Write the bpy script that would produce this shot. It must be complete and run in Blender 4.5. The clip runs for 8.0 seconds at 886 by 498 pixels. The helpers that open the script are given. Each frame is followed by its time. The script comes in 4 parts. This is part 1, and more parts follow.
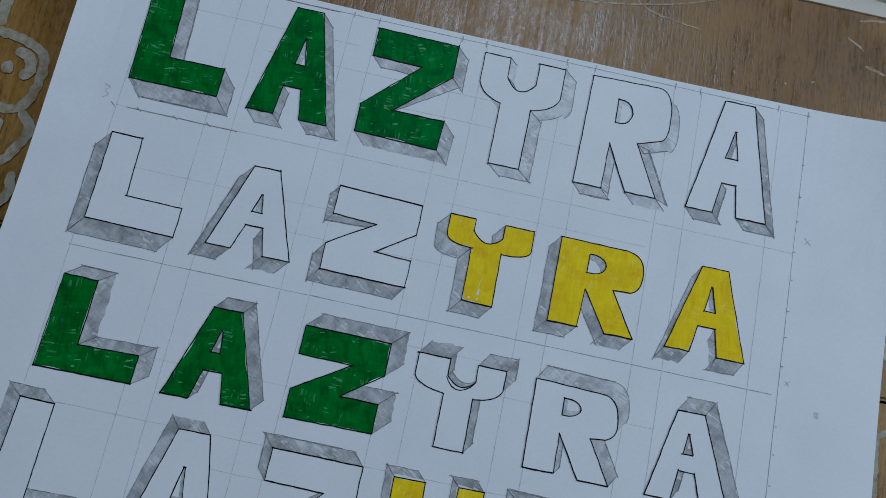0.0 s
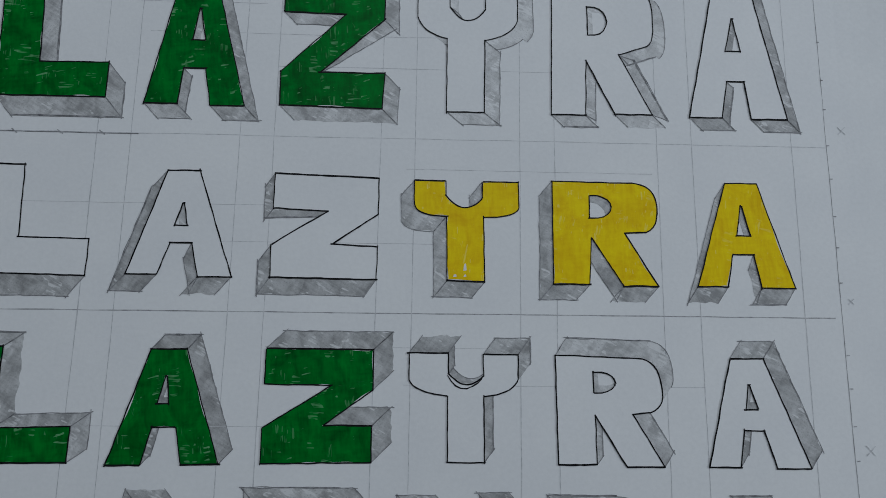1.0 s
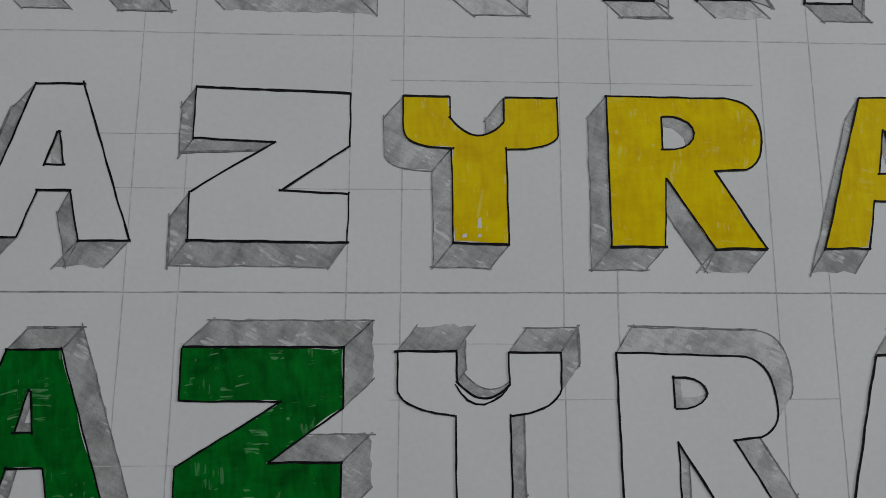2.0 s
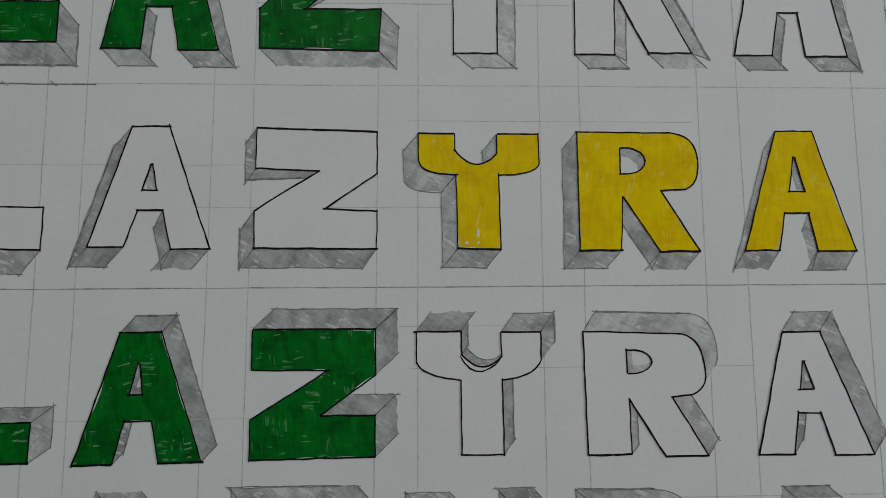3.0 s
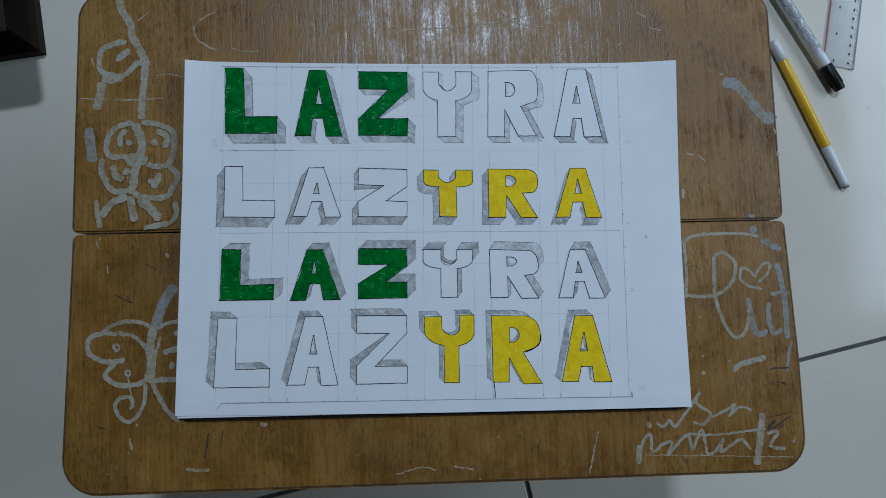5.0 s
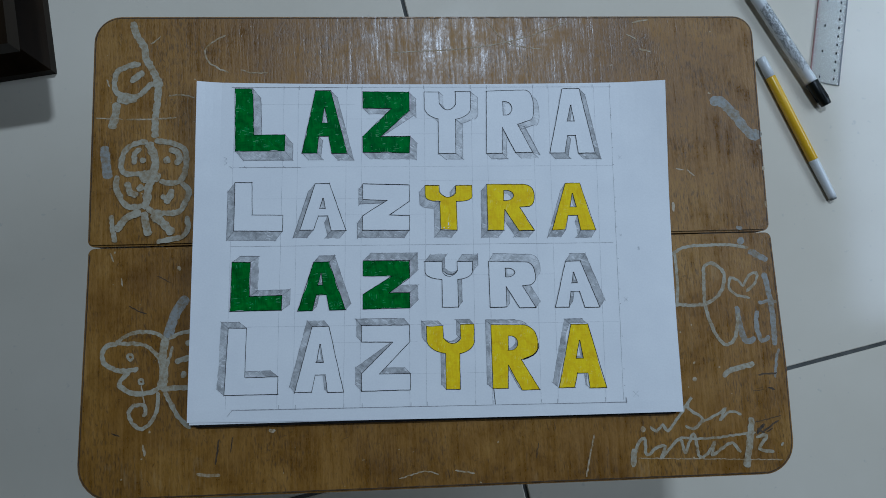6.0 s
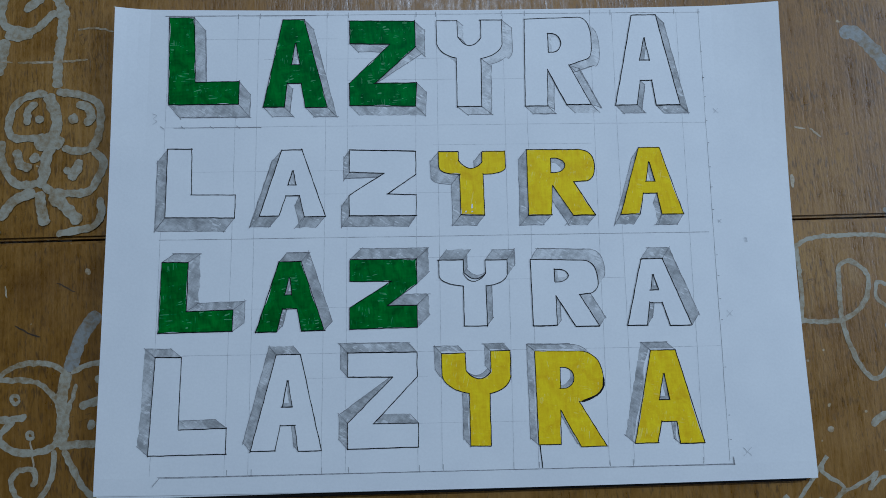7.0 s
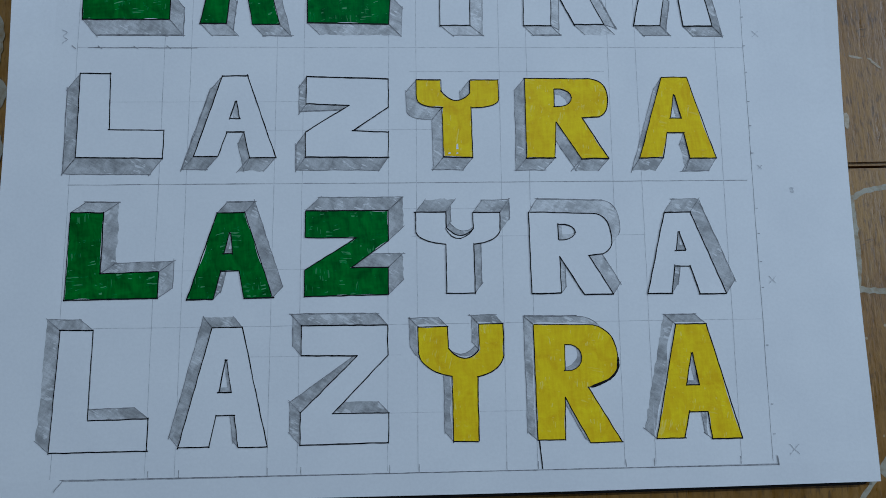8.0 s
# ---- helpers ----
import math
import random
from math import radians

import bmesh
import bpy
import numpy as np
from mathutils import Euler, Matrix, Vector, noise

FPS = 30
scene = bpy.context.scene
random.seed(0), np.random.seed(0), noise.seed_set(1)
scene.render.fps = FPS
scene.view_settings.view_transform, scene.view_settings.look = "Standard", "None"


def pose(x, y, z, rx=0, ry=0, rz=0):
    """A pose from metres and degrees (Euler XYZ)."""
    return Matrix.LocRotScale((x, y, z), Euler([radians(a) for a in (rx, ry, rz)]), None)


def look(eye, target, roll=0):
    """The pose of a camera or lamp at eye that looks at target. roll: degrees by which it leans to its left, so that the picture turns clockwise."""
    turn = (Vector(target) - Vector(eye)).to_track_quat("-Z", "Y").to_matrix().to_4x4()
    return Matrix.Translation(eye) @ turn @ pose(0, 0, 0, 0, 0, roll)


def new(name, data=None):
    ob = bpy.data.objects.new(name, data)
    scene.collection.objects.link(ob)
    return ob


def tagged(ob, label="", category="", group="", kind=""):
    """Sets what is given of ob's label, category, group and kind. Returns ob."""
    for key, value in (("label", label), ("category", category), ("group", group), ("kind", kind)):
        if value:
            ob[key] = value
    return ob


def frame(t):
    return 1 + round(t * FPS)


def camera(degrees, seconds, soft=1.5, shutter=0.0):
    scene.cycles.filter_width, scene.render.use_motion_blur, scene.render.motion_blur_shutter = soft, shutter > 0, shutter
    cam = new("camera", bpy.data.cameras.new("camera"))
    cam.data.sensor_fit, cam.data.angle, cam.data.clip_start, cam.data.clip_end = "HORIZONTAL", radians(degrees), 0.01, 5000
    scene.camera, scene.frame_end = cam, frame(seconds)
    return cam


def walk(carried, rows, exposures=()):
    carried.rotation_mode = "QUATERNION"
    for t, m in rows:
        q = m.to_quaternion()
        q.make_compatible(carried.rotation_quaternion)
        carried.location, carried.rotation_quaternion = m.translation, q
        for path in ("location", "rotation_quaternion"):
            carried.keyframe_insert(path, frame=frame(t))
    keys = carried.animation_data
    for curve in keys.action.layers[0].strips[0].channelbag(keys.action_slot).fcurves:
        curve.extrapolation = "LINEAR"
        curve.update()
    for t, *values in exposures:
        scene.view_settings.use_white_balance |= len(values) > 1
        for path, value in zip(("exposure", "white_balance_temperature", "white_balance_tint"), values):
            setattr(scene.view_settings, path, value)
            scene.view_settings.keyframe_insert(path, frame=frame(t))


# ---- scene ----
cam = camera(71.88, 8.0, 0.9)
ROWS = [
    (0, -0.0110, -0.0090, 0.2034, 9.10, -3.08, 11.71),
    (0.2, -0.0050, -0.0047, 0.1967, 9.25, -2.05, 5.88),
    (0.3, -0.0045, -0.0050, 0.1927, 9.50, -2.20, 3.50),
    (0.5, -0.0016, -0.0054, 0.1849, 9.66, -1.81, 0.40),
    (1, -0.0041, -0.0072, 0.1670, 8.69, -1.95, 0.35),
    (1.5, -0.0026, -0.0060, 0.1450, 8.73, -1.71, 0.16),
    (1.7, -0.0027, -0.0076, 0.1315, 8.46, -2.03, -0.07),
    (2.3, -0.0033, -0.0052, 0.1015, 7.40, -1.65, -0.26),
    (2.8, -0.0039, -0.0027, 0.1174, 6.38, -1.34, -0.43),
    (3, -0.0060, -0.0053, 0.1451, 5.86, -1.92, -0.65),
    (3.5, -0.0033, -0.0240, 0.2184, 5.36, -1.37, -0.55),
    (4, 0.0010, -0.0428, 0.2729, 5.37, -1.74, -0.62),
    (4.5, -0.0016, -0.0365, 0.3240, 5.41, -1.21, -0.73),
    (5, -0.0069, -0.0378, 0.3615, 4.46, -1.72, -0.78),
    (5.2, -0.0052, -0.0419, 0.3736, 5.30, -1.48, -0.80),
    (5.75, -0.0080, -0.0405, 0.3860, 5.50, -1.75, -1.00),
    (6.3, -0.0103, -0.0373, 0.3474, 5.67, -2.02, -1.17),
    (6.5, -0.0087, -0.0404, 0.3187, 6.00, -1.26, -1.27),
    (7, -0.0111, -0.0338, 0.2619, 6.27, -1.08, -1.25),
    (7.5, -0.0073, -0.0370, 0.2356, 6.09, -1.60, -1.15),
    (8, -0.0048, -0.0452, 0.2106, 6.06, -1.70, -1.02),
]
EXPOSURES = [
    (0.0, -0.09, 5250, 5),
    (0.5, -0.17, 5400, 5),
    (1.0, -0.27, 5950, 7),
    (1.5, -0.36, 6450, 8),
    (3.0, -0.36, 6700, 9),
    (3.5, -0.30, 6400, 8),
    (4.0, -0.07, 5150, 4),
    (4.5, 0.02, 5050, 4),
    (5.0, 0.01, 5150, 4),
    (6.5, 0.04, 5050, 4),
    (7.0, 0.06, 5000, 4),
    (8.0, -0.08, 5100, 4),
]
walk(cam, [(t, pose(x, y, z, rx, ry, rz)) for t, x, y, z, rx, ry, rz in ROWS], EXPOSURES)

# world: closed room, so only a trace of light from outside
world = bpy.data.worlds.new("world")
scene.world = world
world.use_nodes = True
world.node_tree.nodes["Background"].inputs[0].default_value = (0.75, 0.85, 1, 1)
world.node_tree.nodes["Background"].inputs[1].default_value = 0.05

# the ceiling lamp, ahead of the table and high above it
lamp_data = bpy.data.lights.new("ceiling_lamp", "AREA")
lamp_data.shape, lamp_data.size, lamp_data.size_y = "RECTANGLE", 0.20, 0.11
lamp_data.energy, lamp_data.color = 20.6, (0.95, 0.985, 1.03)
lamp = new("ceiling_lamp", lamp_data)
lamp.matrix_world = pose(0.17, 1.10, 2.22)
# added fill lamp, outside the view, brightening the right-hand side
fill_data = bpy.data.lights.new("side_fill", "AREA")
fill_data.shape, fill_data.size, fill_data.size_y = "RECTANGLE", 1.1, 0.7
fill_data.energy, fill_data.color = 12.0, (0.95, 0.985, 1.03)
fill_lamp = new("side_fill", fill_data)
fill_lamp.matrix_world = look((1.42, 0.45, 0.8), (0.42, 0.45, 0.8))

FLOOR_Z, TABLE_Z = -0.22, -0.0045
MM = 0.001


# ---- materials ----
class Nodes:
    """A short way to write a procedural material."""

    def __init__(self, name, rough=0.6, metal=0.0):
        self.mat = bpy.data.materials.new(name)
        self.mat.use_nodes = True
        self.tree = self.mat.node_tree
        self.bsdf = self.tree.nodes["Principled BSDF"]
        self.bsdf.inputs["Roughness"].default_value = rough
        self.bsdf.inputs["Metallic"].default_value = metal
        self.place = self.tree.nodes.new("ShaderNodeTexCoord").outputs["Object"]

    def link(self, a, b):
        self.tree.links.new(a, b)

    def noise(self, scale, stretch=(1, 1, 1), turn=0.0, detail=4.0, rough=0.55, warp=0.0):
        m = self.tree.nodes.new("ShaderNodeMapping")
        m.vector_type = "TEXTURE"
        m.inputs["Scale"].default_value = [1 / v for v in stretch]
        m.inputs["Rotation"].default_value = (0, 0, radians(turn))
        self.link(self.place, m.inputs["Vector"])
        n = self.tree.nodes.new("ShaderNodeTexNoise")
        n.inputs["Scale"].default_value = scale
        n.inputs["Detail"].default_value = detail
        n.inputs["Roughness"].default_value = rough
        n.inputs["Distortion"].default_value = warp
        self.link(m.outputs[0], n.inputs["Vector"])
        return n.outputs["Fac"]

    def ramp(self, fac, *stops):
        r = self.tree.nodes.new("ShaderNodeValToRGB")
        e = r.color_ramp.elements
        while len(e) < len(stops):
            e.new(0.5)
        for el, (at, col) in zip(e, stops):
            el.position = at
            el.color = (*col, 1) if len(col) == 3 else col
        self.link(fac, r.inputs[0])
        return r.outputs[0]

    def grey(self, fac, lo, hi, a=0.0, b=1.0):
        return self.ramp(fac, (lo, (a, a, a)), (hi, (b, b, b)))

    def mix(self, fac, a, b, kind="MIX"):
        m = self.tree.nodes.new("ShaderNodeMix")
        m.data_type, m.blend_type = "RGBA", kind
        for value, socket in ((fac, m.inputs[0]), (a, m.inputs[6]), (b, m.inputs[7])):
            if isinstance(value, (int, float)):
                socket.default_value = value
            elif isinstance(value, tuple):
                socket.default_value = (*value, 1)
            else:
                self.link(value, socket)
        return m.outputs[2]

    def colour(self, value):
        if isinstance(value, tuple):
            self.bsdf.inputs["Base Color"].default_value = (*value, 1)
        else:
            self.link(value, self.bsdf.inputs["Base Color"])
        return self

    def roughness(self, value):
        self.link(value, self.bsdf.inputs["Roughness"])
        return self

    def bump(self, fac, strength, depth):
        b = self.tree.nodes.new("ShaderNodeBump")
        b.inputs["Strength"].default_value = strength
        b.inputs["Distance"].default_value = depth
        self.link(fac, b.inputs["Height"])
        self.link(b.outputs[0], self.bsdf.inputs["Normal"])
        return self


def paper_colour(k):
    """Sheet white, with faint smudges of graphite dust."""
    smudge = k.noise(38, detail=5)
    fibre = k.noise(900, detail=3)
    base = k.ramp(smudge, (0.25, (0.795, 0.798, 0.805)), (0.7, (0.855, 0.855, 0.852)))
    return k.mix(0.10, base, k.grey(fibre, 0.3, 0.7, 0.55, 1.0), "MULTIPLY"), fibre


def paper_material():
    k = Nodes("drawing_paper", 0.72)
    col, fibre = paper_colour(k)
    return k.colour(col).bump(k.mix(0.35, k.noise(14, detail=2), fibre), 0.12, 0.0006).mat


def marker_material(name, deep, bright, pale, gap, turn, along):
    """Felt marker laid in strokes, darker where they overlap, with thin pale dashes where two strokes do not meet."""
    k = Nodes(name, 0.5)
    wash = k.noise(190, (1.0, 0.75, 1.0), 12, 5, 0.62, 0.8)
    strokes = k.noise(900, (1.0, 0.14, 1.0), turn, 4, 0.6, 0.4)
    cross = k.noise(900, (0.14, 1.0, 1.0), turn + 3, 4, 0.6, 0.4)
    body = k.ramp(wash, (0.32, deep), (0.66, bright))
    body = k.mix(0.3, body, k.ramp(strokes, (0.35, deep), (0.66, bright)))
    body = k.mix(0.15, body, k.ramp(cross, (0.35, deep), (0.66, bright)))
    for tilt, thin, patch, part_of in ((along + 6, 0.10, 210, 0.5), (along - 9, 0.10, 150, 0.4), (along + 84, 0.12, 170, 0.25)):
        where = k.grey(k.noise(patch, (1.1, 0.9, 1), tilt, 2), 0.50, 0.62)
        dash = k.mix(1.0, k.noise(1700, (thin, 1.0, 1.0), tilt, 2.0, 0.5, 0.3), where, "MULTIPLY")
        body = k.mix(k.grey(dash, gap + 0.04, gap + 0.13, 0.0, part_of), body, pale)
    k.bsdf.inputs["Specular IOR Level"].default_value = 0.06
    return k.colour(body).bump(strokes, 0.05, 0.0003).mat


def graphite_material(name, dark, middle, light, bare):
    """Soft pencil rubbed over the sheet in slanting strokes, thin in places; each patch pressed a little differently."""
    k = Nodes(name, 0.5)
    slant = k.noise(1500, (1.0, 0.14, 1.0), 58, 3)
    slant_b = k.noise(1000, (1.0, 0.16, 1.0), -32, 3)
    grain = k.noise(2300, detail=2)
    patch = k.noise(150, detail=4, warp=0.8)
    tone = k.mix(0.42, k.grey(slant, 0.25, 0.75), k.grey(slant_b, 0.25, 0.75))
    tone = k.mix(0.16, tone, k.grey(grain, 0.30, 0.70))
    tone = k.mix(0.52, tone, k.grey(patch, 0.30, 0.70))
    col = k.ramp(tone, (0.28, (dark, dark, dark)), (0.5, (middle, middle, middle)), (0.70, (light, light, light)))
    specks = k.grey(k.noise(2600, detail=1), 0.60, 0.70, 0.0, 0.4)
    col = k.mix(specks, col, (dark * 0.6, dark * 0.6, dark * 0.6))
    press = k.tree.nodes.new("ShaderNodeObjectInfo").outputs["Random"]
    col = k.mix(1.0, col, k.grey(press, 0.0, 1.0, 0.86, 1.08), "MULTIPLY")
    gaps = k.mix(1.0, k.noise(1200, (1, 0.2, 1), 64, 2), k.grey(k.noise(140, detail=3), 0.42, 0.58), "MULTIPLY")
    col = k.mix(k.grey(gaps, bare, bare + 0.1, 0.0, 0.75), col, (0.76, 0.76, 0.76))
    return k.colour(col).mat


def line_material(name, dark, light, lo, hi, rough=0.6):
    k = Nodes(name, rough)
    return k.colour(k.ramp(k.noise(650, detail=3), (lo, dark), (hi, light))).mat


def wood_material():
    """Varnished plywood, worn and rubbed, with small dark flecks and dirt in the scratches."""
    k = Nodes("worn_wood", 0.4)
    cloud = k.noise(10, detail=6, rough=0.62, warp=0.5)
    blot = k.noise(52, (1, 0.8, 1), 0, 6, 0.66, 0.4)
    grain = k.noise(420, (1.0, 0.06, 1.0), 2, 5, 0.62)
    fine = k.noise(900, (1.0, 0.4, 1.0), -3, 3, 0.6)
    base = k.ramp(cloud, (0.3, (0.175, 0.080, 0.007)), (0.5, (0.275, 0.136, 0.015)), (0.72, (0.360, 0.198, 0.036)))
    base = k.mix(0.7, base, k.ramp(blot, (0.30, (0.50, 0.44, 0.40)), (0.50, (0.90, 0.88, 0.86)), (0.68, (1.0, 1.0, 1.0))), "MULTIPLY")
    base = k.mix(0.5, base, k.ramp(grain, (0.33, (0.60, 0.55, 0.50)), (0.58, (1.0, 1.0, 1.0))), "MULTIPLY")
    base = k.mix(0.35, base, k.ramp(fine, (0.32, (0.55, 0.50, 0.46)), (0.52, (1.0, 1.0, 1.0))), "MULTIPLY")
    pits = k.noise(900, (1.0, 0.22, 1.0), 3, 3, 0.62)
    pits_in = k.mix(1.0, pits, k.grey(k.noise(26, detail=4), 0.25, 0.62, 0.70, 1.0), "MULTIPLY")
    base = k.mix(k.grey(pits_in, 0.48, 0.66, 0.0, 0.7), base, (0.060, 0.030, 0.009))
    for turn, long, seat in ((66, 0.14, 70), (20, 0.18, 95), (-58, 0.16, 85), (100, 0.10, 60)):
        nick = k.mix(1.0, k.noise(1500, (long, 1.0, 1.0), turn, 2, 0.5), k.grey(k.noise(seat, (1, 1.2, 1), turn, 2), 0.56, 0.68), "MULTIPLY")
        base = k.mix(k.grey(nick, 0.58, 0.69, 0.0, 0.6), base, (0.045, 0.024, 0.010))
    rub = k.mix(1.0, k.noise(500, (1.0, 0.12, 1.0), 2, 3), k.grey(k.noise(18), 0.48, 0.66), "MULTIPLY")
    base = k.mix(k.grey(rub, 0.50, 0.66, 0.0, 0.22), base, (0.40, 0.28, 0.13))
    spots = k.noise(260, detail=1)
    base = k.mix(k.grey(spots, 0.77, 0.80, 0.0, 0.7), base, (0.46, 0.38, 0.24))
    k.colour(base).roughness(k.grey(k.mix(0.65, blot, k.mix(0.35, grain, fine)), 0.40, 0.60, 0.26, 0.60))
    k.bsdf.inputs["Specular IOR Level"].default_value = 0.58
    return k.bump(k.mix(0.2, k.mix(0.3, grain, fine), pits), 0.55, 0.0006).mat


def paint_material(name, tone, bare, amount):
    """Correction fluid, thin and dirty, worn through to the wood."""
    k = Nodes(name, 0.6)
    wear = k.noise(420, detail=4, rough=0.65)
    big = k.noise(95, detail=3)
    col = k.mix(k.grey(k.mix(0.4, wear, big), amount, amount + 0.2), bare, tone)
    return k.colour(col).bump(wear, 0.3, 0.0004).mat


def tile_material():
    k = Nodes("floor_tile", 0.16)
    veil = k.noise(5, detail=5)
    col = k.ramp(veil, (0.3, (0.640, 0.580, 0.470)), (0.7, (0.705, 0.645, 0.535)))
    col = k.mix(k.grey(k.noise(120, detail=4), 0.66, 0.74, 0.0, 0.35), col, (0.42, 0.41, 0.38))
    k.bsdf.inputs["Specular IOR Level"].default_value = 0.3
    k.colour(col).roughness(k.grey(k.noise(14), 0.3, 0.7, 0.09, 0.16))
    return k.bump(k.noise(6, detail=2), 0.04, 0.002).mat


def mottled(name, a, b, scale, rough, stretch=(1, 1, 1), bump=0.05):
    k = Nodes(name, rough)
    n = k.noise(scale, stretch)
    return k.colour(k.ramp(n, (0.3, a), (0.7, b))).bump(n, bump, 0.0005).mat


paper_mat = paper_material()
green_mat = marker_material("green_marker", (0.0, 0.056, 0.006), (0.0, 0.225, 0.021), (0.26, 0.56, 0.28), 0.52, 4, 8)
yellow_mat = marker_material("yellow_marker", (0.76, 0.47, 0.0), (0.98, 0.77, 0.0), (0.96, 0.85, 0.22), 0.515, 2, 86)
graphite_mat = graphite_material("graphite_shading", 0.30, 0.46, 0.60, 0.50)
light_graphite = graphite_material("light_graphite_shading", 0.42, 0.58, 0.70, 0.42)
ink_mat = line_material("black_pen_ink", (0.002, 0.002, 0.003), (0.018, 0.018, 0.022), 0.4, 0.85)
ink_mat.node_tree.nodes["Principled BSDF"].inputs["Specular IOR Level"].default_value = 0.12
pencil_mat = line_material("pencil_line", (0.20, 0.20, 0.21), (0.52, 0.52, 0.53), 0.3, 0.7)
dark_pencil = line_material("dark_pencil_line", (0.10, 0.10, 0.11), (0.40, 0.40, 0.41), 0.3, 0.72)
faint_mat = line_material("faint_pencil_guide", (0.44, 0.445, 0.46), (0.72, 0.72, 0.73), 0.3, 0.7)
wood_mat = wood_material()
edge_mat = mottled("dark_board_edge", (0.03, 0.016, 0.007), (0.08, 0.045, 0.02), 90, 0.7)
white_paint = paint_material("white_correction_fluid", (0.375, 0.345, 0.262), (0.235, 0.165, 0.075), 0.36)
grey_paint = paint_material("grey_paint_smear", (0.27, 0.27, 0.25), (0.20, 0.145, 0.075), 0.36)
scratch_mat = paint_material("pale_scratch", (0.46, 0.39, 0.28), (0.25, 0.16, 0.06), 0.40)
dirt_mat = mottled("dirt_stain", (0.02, 0.014, 0.010), (0.09, 0.055, 0.025), 300, 0.7)
tile_mat = tile_material()
grout_mat = mottled("dark_grout", (0.055, 0.055, 0.05), (0.12, 0.12, 0.11), 60, 0.9)
# unseen walls and ceiling, kept dark to hold back bounced light
wall_mat = mottled("wall_paint", (0.17, 0.18, 0.17), (0.21, 0.22, 0.21), 3, 0.8)
ceiling_mat = mottled("ceiling_paint", (0.27, 0.27, 0.27), (0.32, 0.32, 0.32), 3, 0.85)
board_black = mottled("matte_black", (0.005, 0.004, 0.004), (0.012, 0.010, 0.009), 120, 0.9)
board_black.node_tree.nodes["Principled BSDF"].inputs["Specular IOR Level"].default_value = 0.15
dark_wood = mottled("dark_stained_wood", (0.006, 0.0035, 0.0015), (0.018, 0.010, 0.004), 40, 0.42, (1, 0.2, 1))
dark_wood.node_tree.nodes["Principled BSDF"].inputs["Specular IOR Level"].default_value = 0.1
yellow_plastic = mottled("yellow_plastic", (0.74, 0.42, 0.006), (0.80, 0.48, 0.012), 30, 0.3, bump=0.01)
white_plastic = mottled("white_plastic", (0.66, 0.67, 0.66), (0.74, 0.74, 0.73), 60, 0.28, bump=0.01)
grey_plastic = mottled("grey_plug", (0.16, 0.16, 0.15), (0.24, 0.24, 0.22), 90, 0.5)
black_plastic = mottled("black_plastic", (0.004, 0.005, 0.0045), (0.008, 0.010, 0.009), 60, 0.38)
black_plastic.node_tree.nodes["Principled BSDF"].inputs["Specular IOR Level"].default_value = 0.25
print_mat = mottled("grey_print", (0.07, 0.075, 0.075), (0.26, 0.27, 0.27), 900, 0.4)
red_print = mottled("red_print", (0.42, 0.20, 0.18), (0.54, 0.33, 0.30), 300, 0.5)
clear_node = Nodes("clear_ruler_plastic", 0.12)
clear_node.bsdf.inputs["Transmission Weight"].default_value = 0.92
clear_node.bsdf.inputs["IOR"].default_value = 1.35
clear_mat = clear_node.colour((0.93, 0.95, 0.95)).mat


# ---- mesh helpers ----
def part(name, bm, material, parent=None, label="", smooth=False):
    me = bpy.data.meshes.new(name)
    bm.normal_update()
    bm.to_mesh(me)
    bm.free()
    if smooth:
        me.polygons.foreach_set("use_smooth", [True] * len(me.polygons))
    me.materials.append(material)
    ob = new(name, me)
    ob.parent = parent
    return tagged(ob, label)


def slab(points, z0, z1, bevel=0.0, segments=2):
    """An upright prism over a closed outline, with its edges softened."""
    bm = bmesh.new()
    low = [bm.verts.new((x, y, z0)) for x, y in points]
    face = bm.faces.new(low)
    top = bmesh.ops.extrude_face_region(bm, geom=[face])
    for v in top["geom"]:
        if isinstance(v, bmesh.types.BMVert):
            v.co.z = z1
    bmesh.ops.recalc_face_normals(bm, faces=bm.faces)
    if bevel:
        rim = [e for e in bm.edges if abs(e.verts[0].co.z - z1) < 1e-6 and abs(e.verts[1].co.z - z1) < 1e-6]
        bmesh.ops.bevel(bm, geom=rim, offset=bevel, segments=segments, affect="EDGES")
    return bm


def rounded(corners, radii, steps=8):
    """A closed outline with each corner rounded by its own radius."""
    out = []
    for i, (p, r) in enumerate(zip(corners, radii)):
        p = Vector(p)
        a = (Vector(corners[i - 1]) - p).normalized()
        b = (Vector(corners[(i + 1) % len(corners)]) - p).normalized()
        half = a.angle(b) / 2
        cut = r / math.tan(half)
        c = p + (a + b).normalized() * (r / math.sin(half))
        s, e = p + a * cut - c, p + b * cut - c
        turn = s.angle_signed(e)
        for k in range(steps + 1):
            v = s.copy()
            v.rotate(Matrix.Rotation(-turn * k / steps, 2))
            out.append(tuple(c + v))
    return out


def smooth_line(points, step=2.0):
    """A flowing line through some points, in steps of about that many millimetres."""
    pts = [Vector(p) for p in points]
    if len(pts) < 3:
        return dense([tuple(p) for p in pts], step)
    ends = [pts[0] * 2 - pts[1], *pts, pts[-1] * 2 - pts[-2]]
    out = []
    for i in range(1, len(ends) - 2):
        p0, p1, p2, p3 = ends[i - 1 : i + 3]
        n = max(2, int((p2 - p1).length / step))
        for k in range(n):
            t = k / n
            out.append(0.5 * (2 * p1 + (p2 - p0) * t + (2 * p0 - 5 * p1 + 4 * p2 - p3) * t * t + (3 * p1 - p0 - 3 * p2 + p3) * t ** 3))
    return [tuple(p) for p in out] + [tuple(pts[-1])]


